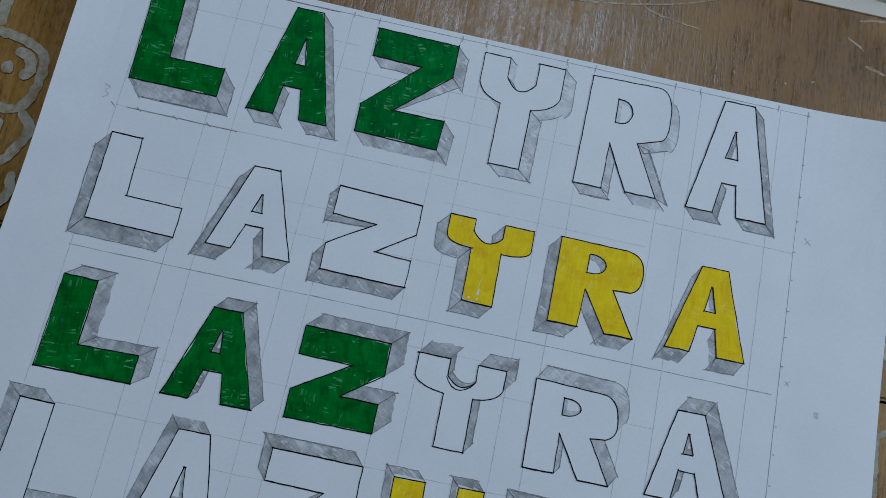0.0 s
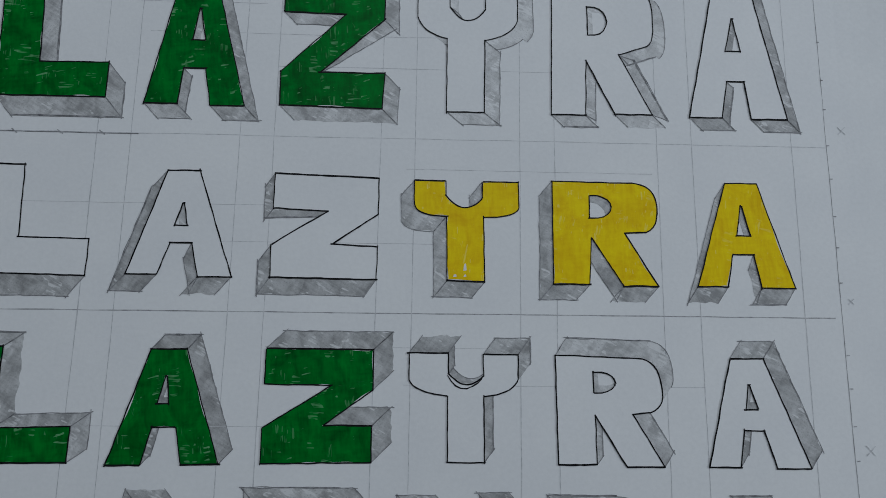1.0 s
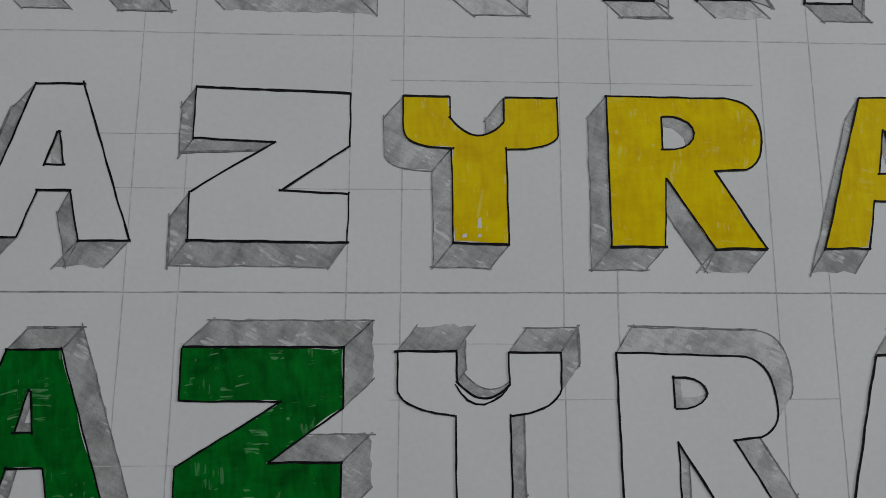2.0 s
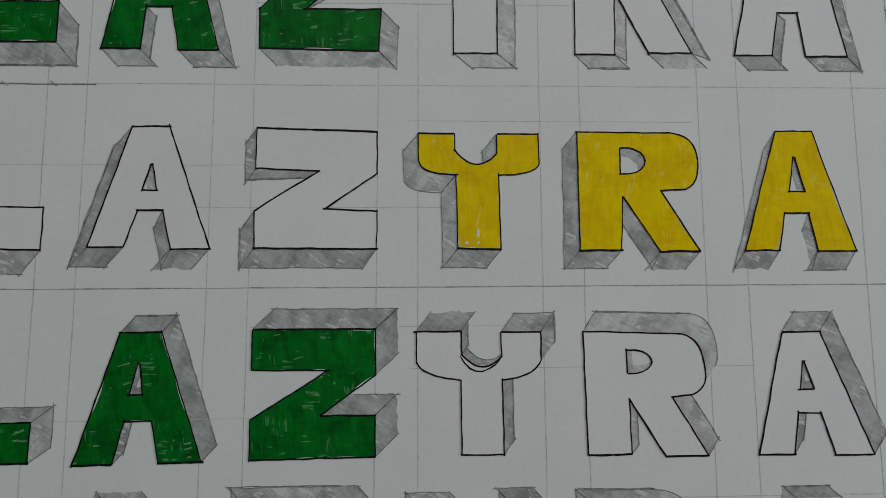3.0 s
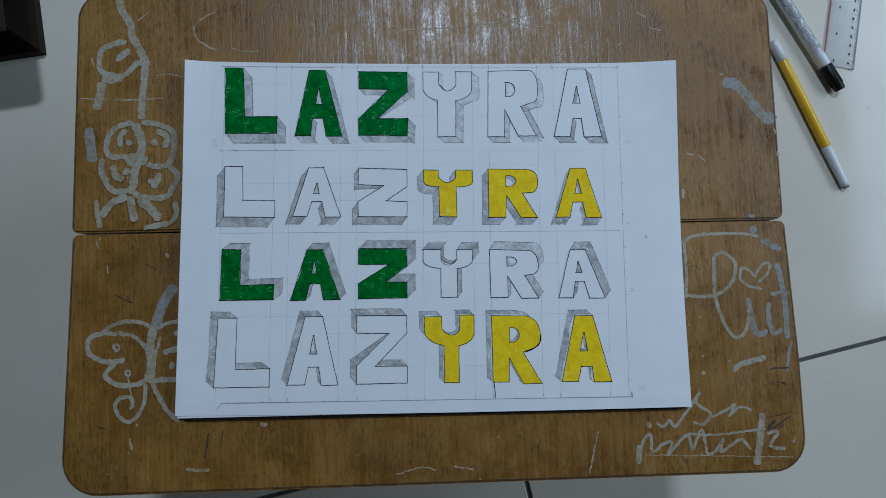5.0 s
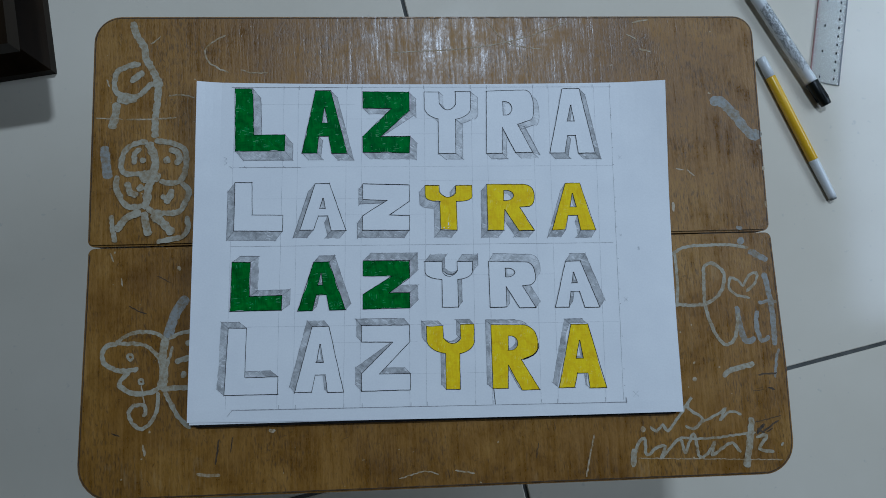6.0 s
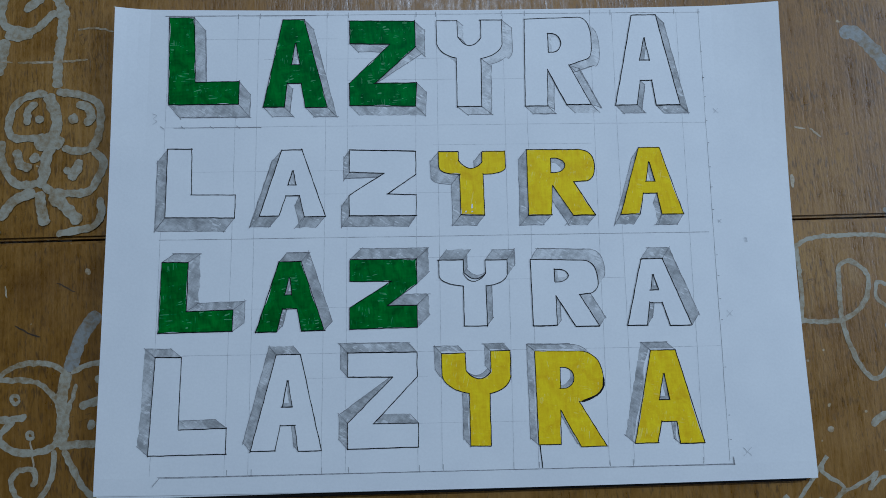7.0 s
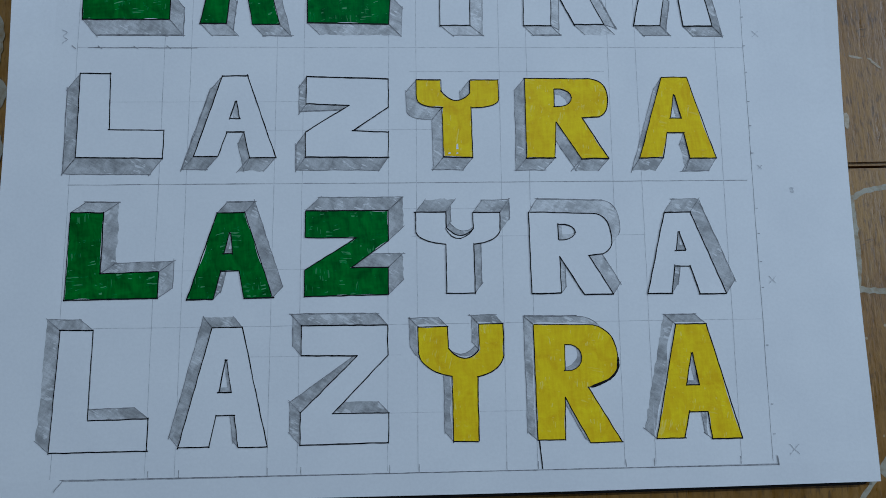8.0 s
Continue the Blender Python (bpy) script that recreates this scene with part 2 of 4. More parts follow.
def arc(cx, cy, rx, ry, a0=0, a1=360, steps=26):
    return [(cx + rx * math.cos(radians(a0 + (a1 - a0) * k / steps)), cy + ry * math.sin(radians(a0 + (a1 - a0) * k / steps))) for k in range(steps + 1)]


def dense(points, step):
    out = []
    for a, b in zip(points, points[1:]):
        n = max(1, math.ceil(math.dist(a, b) / step))
        out += [(a[0] + (b[0] - a[0]) * k / n, a[1] + (b[1] - a[1]) * k / n) for k in range(n)]
    return out + [points[-1]]


def ribbon(bm, points, width, z, wobble=0.08, uneven=0.25, taper=False, pace=0.8):
    """A drawn line: a flat strip in millimetres, trembling and of uneven width."""
    seed = random.random() * 100
    last = None
    for i, p in enumerate(points):
        a, b = points[max(i - 1, 0)], points[min(i + 1, len(points) - 1)]
        d = Vector((b[0] - a[0], b[1] - a[1]))
        if d.length < 1e-6:
            continue
        d.normalize()
        n = Vector((-d.y, d.x))
        shift = wobble * noise.noise((i * 0.35, seed, 0))
        w = width / 2 * (1 + uneven * 2 * noise.noise((i * pace, seed, 7)))
        if taper:
            w *= min(1, 0.45 + 0.4 * min(i, len(points) - 1 - i))
        c = Vector(p) + n * shift
        pair = [bm.verts.new(((c.x + s * n.x * w) * MM, (c.y + s * n.y * w) * MM, z + i * 2e-7)) for s in (1, -1)]
        if last:
            bm.faces.new((last[0], last[1], pair[1], pair[0]))
        last = pair


def lathe(profile, steps=28):
    """A turned body along x from (along, radius) pairs."""
    bm = bmesh.new()
    rings = []
    for a, r in profile:
        rings.append([bm.verts.new((a, r * math.cos(2 * math.pi * k / steps), r * math.sin(2 * math.pi * k / steps))) for k in range(steps)])
    for p, q in zip(rings, rings[1:]):
        for k in range(steps):
            bm.faces.new((p[k], p[(k + 1) % steps], q[(k + 1) % steps], q[k]))
    bm.faces.new(rings[0][::-1])
    bm.faces.new(rings[-1])
    bmesh.ops.recalc_face_normals(bm, faces=bm.faces)
    return bm


# ---- the room ----
def block(x0, x1, y0, y1, z0, z1):
    return slab([(x0, y0), (x1, y0), (x1, y1), (x0, y1)], z0, z1)


floor = tagged(part("floor", block(-2.5, 1.5, -2.5, 2.5, FLOOR_Z - 0.05, FLOOR_Z - 0.002), grout_mat), "dark grout bed under large white floor tiles", "floor", kind="structure")
WALL = "plain grey wall closing the room out of view"
for wall_name, ext in (("wall_north", (-2.5, 1.5, 2.4, 2.5)), ("wall_south", (-2.5, 1.5, -2.5, -2.4)), ("wall_west", (-2.5, -2.4, -2.4, 2.4))):
    tagged(part(wall_name, block(*ext, FLOOR_Z, 2.3), wall_mat), WALL, "wall", kind="structure")


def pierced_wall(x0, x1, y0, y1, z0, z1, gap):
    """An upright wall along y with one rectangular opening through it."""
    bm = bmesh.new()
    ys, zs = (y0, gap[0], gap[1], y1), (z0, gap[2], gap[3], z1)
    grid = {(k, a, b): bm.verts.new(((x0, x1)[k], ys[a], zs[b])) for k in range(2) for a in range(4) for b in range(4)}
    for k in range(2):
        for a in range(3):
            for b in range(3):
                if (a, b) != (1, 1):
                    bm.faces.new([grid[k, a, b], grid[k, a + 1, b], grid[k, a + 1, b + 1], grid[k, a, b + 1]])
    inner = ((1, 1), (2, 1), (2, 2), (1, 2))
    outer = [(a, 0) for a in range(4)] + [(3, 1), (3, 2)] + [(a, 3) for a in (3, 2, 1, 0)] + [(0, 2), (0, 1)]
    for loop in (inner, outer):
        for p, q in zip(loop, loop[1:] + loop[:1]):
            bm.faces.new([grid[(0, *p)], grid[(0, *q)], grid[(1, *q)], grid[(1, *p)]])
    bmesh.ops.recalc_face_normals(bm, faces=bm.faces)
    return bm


# the opening is invented, only to seat the added fill lamp
tagged(part("wall_east", pierced_wall(1.4, 1.5, -2.4, 2.4, FLOOR_Z, 2.3, (-0.1, 1.0, 0.45, 1.15)), wall_mat), "plain grey unseen wall with an opening added for the fill lamp", "wall", kind="structure")
tagged(part("ceiling", block(-2.5, 1.5, -2.5, 2.5, 2.3, 2.4), ceiling_mat), "plain grey ceiling closing the room out of view", "ceiling", kind="structure")

# ---- the table ----
table = tagged(new("low_table"), "low brown plywood table with doodles and worn varnish", "table")
table.location = (0, 0, FLOOR_Z)
table_inverse = Matrix.Translation((0, 0, -FLOOR_Z))


def table_part(name, bm, material, label="", parent=None):
    ob = part(name, bm, material, parent or table, label)
    if not parent:
        ob.matrix_parent_inverse = table_inverse
    return ob


BACK = rounded([(-0.2155, 0.0024), (0.2142, 0.0068), (0.2118, 0.1508), (-0.2162, 0.1508)], (0.004, 0.005, 0.013, 0.017))
FRONT = rounded([(-0.2150, 0.0014), (-0.2172, -0.1499), (0.2206, -0.1446), (0.2192, -0.0780), (0.2147, 0.0059)][::-1], (0.004, 0.0003, 0.020, 0.021, 0.004))
back_board = table_part("board", slab(BACK, TABLE_Z - 0.014, TABLE_Z, 0.0012), wood_mat, "worn brown plywood board, rounded outer corners")
front_board = table_part("board", slab(FRONT, TABLE_Z - 0.014, TABLE_Z, 0.0012), wood_mat, "worn brown plywood board, rounded outer corners")
for sx in (-1, 1):
    table_part("rail", block(0.165 * sx - 0.01, 0.165 * sx + 0.01, -0.12, 0.12, TABLE_Z - 0.042, TABLE_Z - 0.0145), edge_mat)
    for sy in (-1, 1):
        table_part("leg", block(0.165 * sx - 0.012, 0.165 * sx + 0.012, 0.105 * sy - 0.012, 0.105 * sy + 0.012, FLOOR_Z, TABLE_Z - 0.0425), edge_mat)


def worn_edge(board, outline):
    """A thin dark line round a board, painting in the shade along its edge."""
    bm = bmesh.new()
    loop = dense([(x * 1000, y * 1000) for x, y in outline + outline[:1]], 2.0)[:-1]
    turn = 1 if sum(a[0] * b[1] - b[0] * a[1] for a, b in zip(loop, loop[1:] + loop[:1])) > 0 else -1
    drawn = []
    for i, p in enumerate(loop):
        along = (Vector(loop[(i + 1) % len(loop)]) - Vector(loop[i - 1])).normalized()
        drawn.append(tuple(Vector(p) + Vector((-along.y, along.x)) * (1.55 * turn)))
    # no rim along the seam between the boards
    run = []
    for p in drawn + drawn[:1]:
        if abs(p[1] - 4 - 0.0103 * p[0]) > 4:
            run.append(p)
        elif run:
            ribbon(bm, run, 0.55, TABLE_Z + 0.00003, 0.3, 0.45)
            run = []
    if len(run) > 1:
        ribbon(bm, run, 0.55, TABLE_Z + 0.000032, 0.3, 0.45)
    table_part("worn_edge", bm, edge_mat, "dark rim line painted for the shade at the board edge", board)


def marks(name, strokes, material, board, label, lift):
    """Separate small marks, each a part of the board."""
    for stroke in strokes:
        doodle(name, [stroke], material, board, label, lift)


def doodle(name, strokes, material, board, label, lift=0.00006):
    """Strokes of (points, width) in millimetres, painted on a board."""
    bm = bmesh.new()
    for i, (points, width) in enumerate(strokes):
        line = dense(smooth_line(points), 1.0)
        ribbon(bm, line, width, TABLE_Z + lift + i * 0.000012, 0.5, 0.15, True, 0.3)
    return table_part(name, bm, material, label, board)


worn_edge(back_board, BACK)
worn_edge(front_board, FRONT)
doodle("painted_stem", [
    ([(-192, 147), (-189, 138), (-184, 130), (-183, 123), (-178, 114), (-175, 106), (-175, 95), (-176, 85), (-176, 71)], 4.4),
    ([(-175.5, 110), (-174.5, 103)], 5.6),
    ([(-200, 94), (-201, 86), (-203, 77)], 5.4),
], white_paint, back_board, "curling stem in white correction fluid")
doodle("painted_bud", [
    ([(-186, 119), (-193, 118), (-200, 114), (-202, 108), (-201, 101), (-194, 98), (-187, 98), (-181, 104), (-178, 107)], 3.6),
    ([(-192, 107), (-189, 110), (-184, 114)], 4.0),
    ([(-200, 96.5), (-194, 95), (-188, 97)], 4.6),
], white_paint, back_board, "round bud in white correction fluid", 0.0002)
doodle("painted_flower", [
    ([(-180, 68), (-186, 68), (-193, 64), (-196, 57), (-195, 49), (-187, 48), (-180, 49)], 3.2),
    ([(-176, 69), (-167, 68), (-158, 64), (-156, 56), (-157, 48), (-160, 43), (-168, 42), (-172, 44)], 3.4),
    ([(-198, 47), (-199, 41), (-196, 33), (-192, 28), (-185, 27), (-180, 29)], 3.5),
    ([(-159, 42), (-154, 37), (-156, 30), (-160, 24), (-168, 23), (-176, 24), (-180, 27)], 3.5),
    ([(-180, 68), (-177, 62), (-175, 55), (-177, 46), (-179, 39), (-180, 30), (-182, 26)], 4.8),
    ([(-184, 44), (-178, 47), (-172, 45)], 6.4),
    ([(-181, 39), (-177, 40)], 5),
], white_paint, back_board, "four-petalled flower doodled in white correction fluid", 0.00033)
doodle("painted_petal_mark", [
    ([(-188, 54), (-188, 61), (-184, 64)], 3.2), ([(-184, 58), (-182, 55)], 3.6),
    ([(-167, 63), (-162, 62), (-160, 57), (-163, 54)], 3.8), ([(-170, 56), (-166, 57)], 4.2),
    ([(-192, 43), (-190, 36), (-185, 35)], 3.8), ([(-186, 38), (-182, 40)], 4.2),
    ([(-164, 38), (-166, 33), (-168, 29)], 4.2), ([(-171, 34), (-168, 32)], 3.8),
], white_paint, back_board, "short dabs inside the petals in white correction fluid", 0.00046)
doodle("painted_leaf", [
    ([(-183, 24), (-192, 20), (-198, 12)], 4.6),
    ([(-181, 24), (-180, 17), (-178, 9)], 4.6),
    ([(-176, 23), (-170, 17), (-163, 10)], 5.2),
    ([(-201, 22), (-200, 13), (-198, 5)], 3),
    ([(-155, 21), (-154, 14), (-158, 8), (-173, 5)], 3.1),
], white_paint, back_board, "leaf strokes in white correction fluid", 0.0006)
doodle("painted_butterfly", [
    ([(-166, -54), (-168, -65), (-167, -75), (-168, -85)], 5.0),
    ([(-196, -57), (-190, -52), (-181, -50), (-172, -51), (-166, -55)], 2.3),
    ([(-196, -57), (-188, -57), (-179, -58), (-172, -63), (-169, -68)], 2.3),
    ([(-195, -57), (-201, -58), (-204, -63), (-202, -69), (-194, -73), (-187, -73), (-182, -72)], 2.9),
    ([(-187, -74), (-191, -77), (-193, -82), (-187, -86), (-178, -87), (-171, -85), (-168, -82)], 2.9),
    ([(-168, -85), (-160, -84), (-148, -84)], 3.1),
    ([(-164, -55), (-160, -52), (-148, -49)], 2.3),
    ([(-162, -59), (-163, -64), (-165, -71), (-165, -81)], 1.8),
], white_paint, front_board, "butterfly doodled in white correction fluid")
doodle("painted_wing_mark", [
    ([(-170, -86), (-170, -95), (-173, -103), (-179, -108), (-185, -104), (-187, -98), (-184, -94), (-178, -94), (-177, -99), (-179, -100)], 2.3),
    ([(-166, -86), (-161, -95), (-157, -102), (-150, -108)], 2.8),
    ([(-160, -69), (-156, -67), (-148, -66)], 3.4), ([(-155, -74), (-155, -78)], 3.8), ([(-154, -58), (-150, -56)], 3.4),
    (arc(-187, -65, 1.7, 1.7, 0, 360, 10), 1.6),
    (arc(-180, -80, 1.5, 1.5, 0, 360, 10), 1.5),
], white_paint, front_board, "wing spots and curled tails in white correction fluid", 0.0002)
doodle("painted_heart", [
    ([(198, -36), (190, -34), (185, -29), (186, -23), (191, -25), (194, -28), (198, -22), (203, -20), (203, -25), (196, -32)], 1.7),
    ([(148, -8), (158, -3), (172, -2), (187, -2), (199, -4)], 1.9),
    ([(151, -6), (152, -25), (151, -39)], 1.9),
    ([(148, -39), (162, -40), (172, -38), (180, -31), (182, -20), (176, -14), (170, -15), (169, -23), (169, -39), (172, -52), (177, -62), (182, -65), (187, -60), (190, -45)], 2.2),
    ([(178, -85), (182, -81), (198, -77)], 3.2),
], white_paint, front_board, "heart and loops in white correction fluid")


doodle("painted_scribble", [
    ([(130, -114), (134, -117), (138, -113), (141, -117), (147, -110), (157, -97), (154, -103), (163, -110), (157, -116), (152, -114)], 1.7),
    ([(160, -113), (172, -108), (178, -104), (174, -111), (181, -106), (188, -108)], 1.6),
    ([(119, -137), (121, -126), (126, -121), (127, -131), (133, -127), (139, -126), (136, -133), (142, -127), (148, -122), (151, -131)], 1.9),
    ([(151, -131), (157, -119), (160, -133), (166, -130), (170, -124), (168, -132), (176, -127), (181, -125), (186, -131)], 1.8),
    ([(119, -127), (118.5, -138)], 3.4),
    ([(148, -121), (165, -122), (196, -119)], 1.4),
    ([(194, -110), (192, -124), (189, -140)], 4.4),
    ([(196, -122), (203, -121), (198, -129), (207, -131)], 2.0),
    ([(212, -126), (213, -127)], 3.4),
], white_paint, front_board, "wavy unreadable scrawl in white correction fluid")
marks("paint_smear", [
    ([(-207, 66), (-206, 57), (-204, 45)], 5.6),
    ([(180, 92), (187, 92), (195, 84), (202, 74), (208, 69.5), (210.6, 73)], 6.4),
    ([(192, 9.4), (196, 8.6)], 2.4),
], grey_paint, back_board, "thin grey smear of rubbed paint", 0.00002)
marks("paint_smear", [
    ([(-154, -29), (-160, -38), (-163, -46), (-165, -54)], 6.0),
    ([(193, 2), (196, -1)], 4.6),
    ([(199, -6), (205, -9), (211, -12)], 3.8),
    ([(208, -20), (211, -37), (212, -51), (212, -66)], 3.4),
    ([(189, -41), (191, -56), (194, -63), (200, -61)], 3.6),
    ([(202, -44), (201, -54), (204, -63), (209, -60)], 3.0),
    ([(203, -39), (211, -38), (215, -39)], 2.2),
    ([(214, -68), (212, -77), (211, -86)], 1.8),
], grey_paint, front_board, "thin grey smear of rubbed paint", 0.00002)
marks("scratch", [
    ([(-194, 83), (-178, 83), (-163, 84)], 1.0),
    ([(-213, 84), (-196, 83)], 0.7),
    ([(-168, 98), (-161, 99), (-152, 97)], 0.9),
    ([(-180, 132), (-174, 137)], 0.9),
    ([(-133, 138), (-143, 132), (-146, 126), (-142, 119), (-131, 113)], 1.0),
    ([(-207, 109), (-205, 104)], 1.0),
    ([(-27, 126), (24, 129), (60, 136), (88, 147)], 0.7),
    ([(-123, 115), (-116, 113), (-106, 113)], 0.8),
    ([(35, 147), (49, 132), (71, 128)], 0.6),
    ([(135, 128), (143, 126)], 1.1), ([(127, 138), (134, 134)], 0.8), ([(131, 146), (142, 148)], 1.0),
    ([(155, 48), (160, 47)], 0.8), ([(162, 47), (167, 43)], 0.9),
    ([(152, 26), (152, 20)], 1.8),
    ([(211, 63), (211.6, 60)], 2.0), ([(212.4, 49), (212.7, 46)], 1.7), ([(212, 26), (213, 22)], 1.4),
], scratch_mat, back_board, "pale scratches in the varnish", 0.0001)
marks("scratch", [
    ([(-146, -135), (-140, -136), (-132, -136)], 1.9),
    ([(-178, -117), (-177, -124)], 1.4),
    ([(-160, -12), (-158, -11)], 3.0),
    ([(-201, -1.5), (-199, -7)], 0.9), ([(-194, -17), (-193, -22)], 0.8), ([(-180, -82), (-178, -93)], 0.8),
    ([(95, -118), (92, -130), (89, -143)], 1),
    ([(9, -137), (21, -139)], 1),
    ([(-25, -141), (-9, -137), (-1, -139)], 0.7),
    ([(-103.4, -110.4), (-101, -111), (-99.6, -110.2)], 2.2),
    ([(159.4, -84.6), (160, -87)], 2.6),
    ([(124, -115), (127, -116)], 3.4),
    ([(122, -133), (157, -134), (212, -136)], 0.6),
], scratch_mat, front_board, "pale scratches in the varnish", 0.0001)
marks("stain", [
    ([(197, -120), (199, -117), (202, -114)], 1.8),
    ([(200, -122), (201, -119), (205, -116), (211, -112)], 1.0),
    ([(197, -117), (202, -120)], 1.3),
    ([(203, -119), (207, -117)], 0.8),
    ([(196, -113), (205, -111), (213, -109)], 0.5),
    ([(206, -92), (208, -92.4), (210, -93.5)], 1.1),
    ([(196, -94), (203, -93)], 0.4),
    ([(-189, -34), (-184, -37), (-178, -39)], 0.6),
    ([(-133, -115), (-134, -122), (-135, -130)], 0.9),
    ([(-125, -114), (-126, -123)], 0.6),
    ([(-197, -110), (-192, -112)], 0.8),
    ([(200, -84), (206, -83.4), (212, -83)], 1.1),
    ([(-172, -16), (-164, -20)], 0.5),
    ([(60, -122), (59, -131)], 0.5),
], dirt_mat, front_board, "dark stains and gouges in the wood", 0.00012)

# ---- the black slab and plain sheet under the drawing ----
tagged(part("backing_board", slab(rounded([(-0.1472, -0.1073), (0.1462, -0.1060), (0.1455, 0.1000), (-0.1465, 0.1000)], (0.002,) * 4, 3), TABLE_Z, -0.0013, 0.0003), board_black), "thin black board under the drawing sheet, on the table", "board")
tagged(part("under_sheet", slab([(-0.1498, -0.1057), (0.1480, -0.1044), (0.1470, 0.1030), (-0.1470, 0.1030)], -0.0013, -0.0008), paper_mat), "plain white sheet of paper under the drawing", "paper")


# ---- the drawing ----
def sheet():
    """One sheet of A4 paper with faintly lifting edges."""
    bm = bmesh.new()
    nx, ny = 60, 30
    tl, tr, br, bl = Vector((-0.1482, 0.1052)), Vector((0.1482, 0.1042)), Vector((0.1496, -0.1046)), Vector((-0.1508, -0.1042))
    rows = []
    for j in range(ny + 1):
        row = []
        for i in range(nx + 1):
            u, v = i / nx, j / ny
            p = (bl * (1 - u) + br * u) * (1 - v) + (tl * (1 - u) + tr * u) * v
            # the edges are not quite straight
            p.y += 0.0016 * (4 * u * (1 - u)) * (-v if v > 0.5 else -0.5 * (1 - v)) * abs(2 * v - 1)
            p.x -= 0.0012 * u * max(0, 2 * u - 1) * 4 * v * (1 - v)
            out = max(0, abs(p.x) - 0.132) / 0.017
            low = max(0, -0.0995 - p.y) / 0.005
            # the far corners curl up a little
            curl = max(0, (u - 0.89) / 0.11) ** 1.5 * 0.0030 + max(0, (0.055 - u) / 0.055) ** 1.5 * 0.0022
            curl *= max(0, (v - 0.35) / 0.65) ** 2
            z = curl + 0.0006 * out ** 2 * noise.noise((p.x * 9, p.y * 22, 1)) - 0.0002 * low
            row.append(bm.verts.new((p.x, p.y, z)))
        rows.append(row)
    top = [bm.faces.new((rows[j][i], rows[j][i + 1], rows[j + 1][i + 1], rows[j + 1][i])) for j in range(ny) for i in range(nx)]
    under = bmesh.ops.extrude_face_region(bm, geom=top)
    for v in under["geom"]:
        if isinstance(v, bmesh.types.BMVert):
            v.co.z -= 0.0004
    bmesh.ops.recalc_face_normals(bm, faces=bm.faces)
    return bm


paper = tagged(part("drawing_sheet", sheet(), paper_mat, smooth=False), "white paper sheet with hand-drawn block letters, lying on the table", "paper")
Z_GUIDE, Z_SHADE, Z_EDGE, Z_FACE, Z_FILL, Z_INK = 0.00002, 0.00004, 0.00013, 0.00016, 0.00019, 0.00022


def shape(outer, hole, z):
    """A flat letter with a hole."""
    bm = bmesh.new()
    edges = []
    for ring in (outer, hole):
        if ring:
            vs = [bm.verts.new((x * MM, y * MM, z)) for x, y in ring]
            edges += [bm.edges.new((a, b)) for a, b in zip(vs, vs[1:] + vs[:1])]
    bmesh.ops.triangle_fill(bm, use_beauty=True, use_dissolve=False, edges=edges)
    for f in bm.faces:
        f.normal_update()
        if f.normal.z < 0:
            f.normal_flip()
    return bm


def area(ring):
    return sum(a[0] * b[1] - b[0] * a[1] for a, b in zip(ring, ring[1:] + ring[:1])) / 2


def corners(ring):
    """Where a drawn outline turns sharply."""
    out = []
    for i, p in enumerate(ring):
        a, b = Vector(p) - Vector(ring[i - 1]), Vector(ring[(i + 1) % len(ring)]) - Vector(p)
        if a.length > 1e-6 and b.length > 1e-6 and a.angle(b) > radians(26):
            out.append(i)
    return out


def inset(ring, least, most):
    """The ring drawn in by an uneven margin, as felt-pen colour stops short of its outline."""
    pts = dense(ring + ring[:1], 1.2)[:-1]
    seed, out = random.random() * 50, []
    side = 1 if area(ring) > 0 else -1
    for i, p in enumerate(pts):
        a, b = Vector(pts[i - 1]), Vector(pts[(i + 1) % len(pts)])
        d = (b - a).normalized()
        n = Vector((-d.y, d.x)) * side
        gap = least + (most - least) * max(0, 0.35 + 1.6 * noise.noise((p[0] * 0.13, p[1] * 0.13, seed)))
        out.append((p[0] + n.x * gap, p[1] + n.y * gap))
    return out


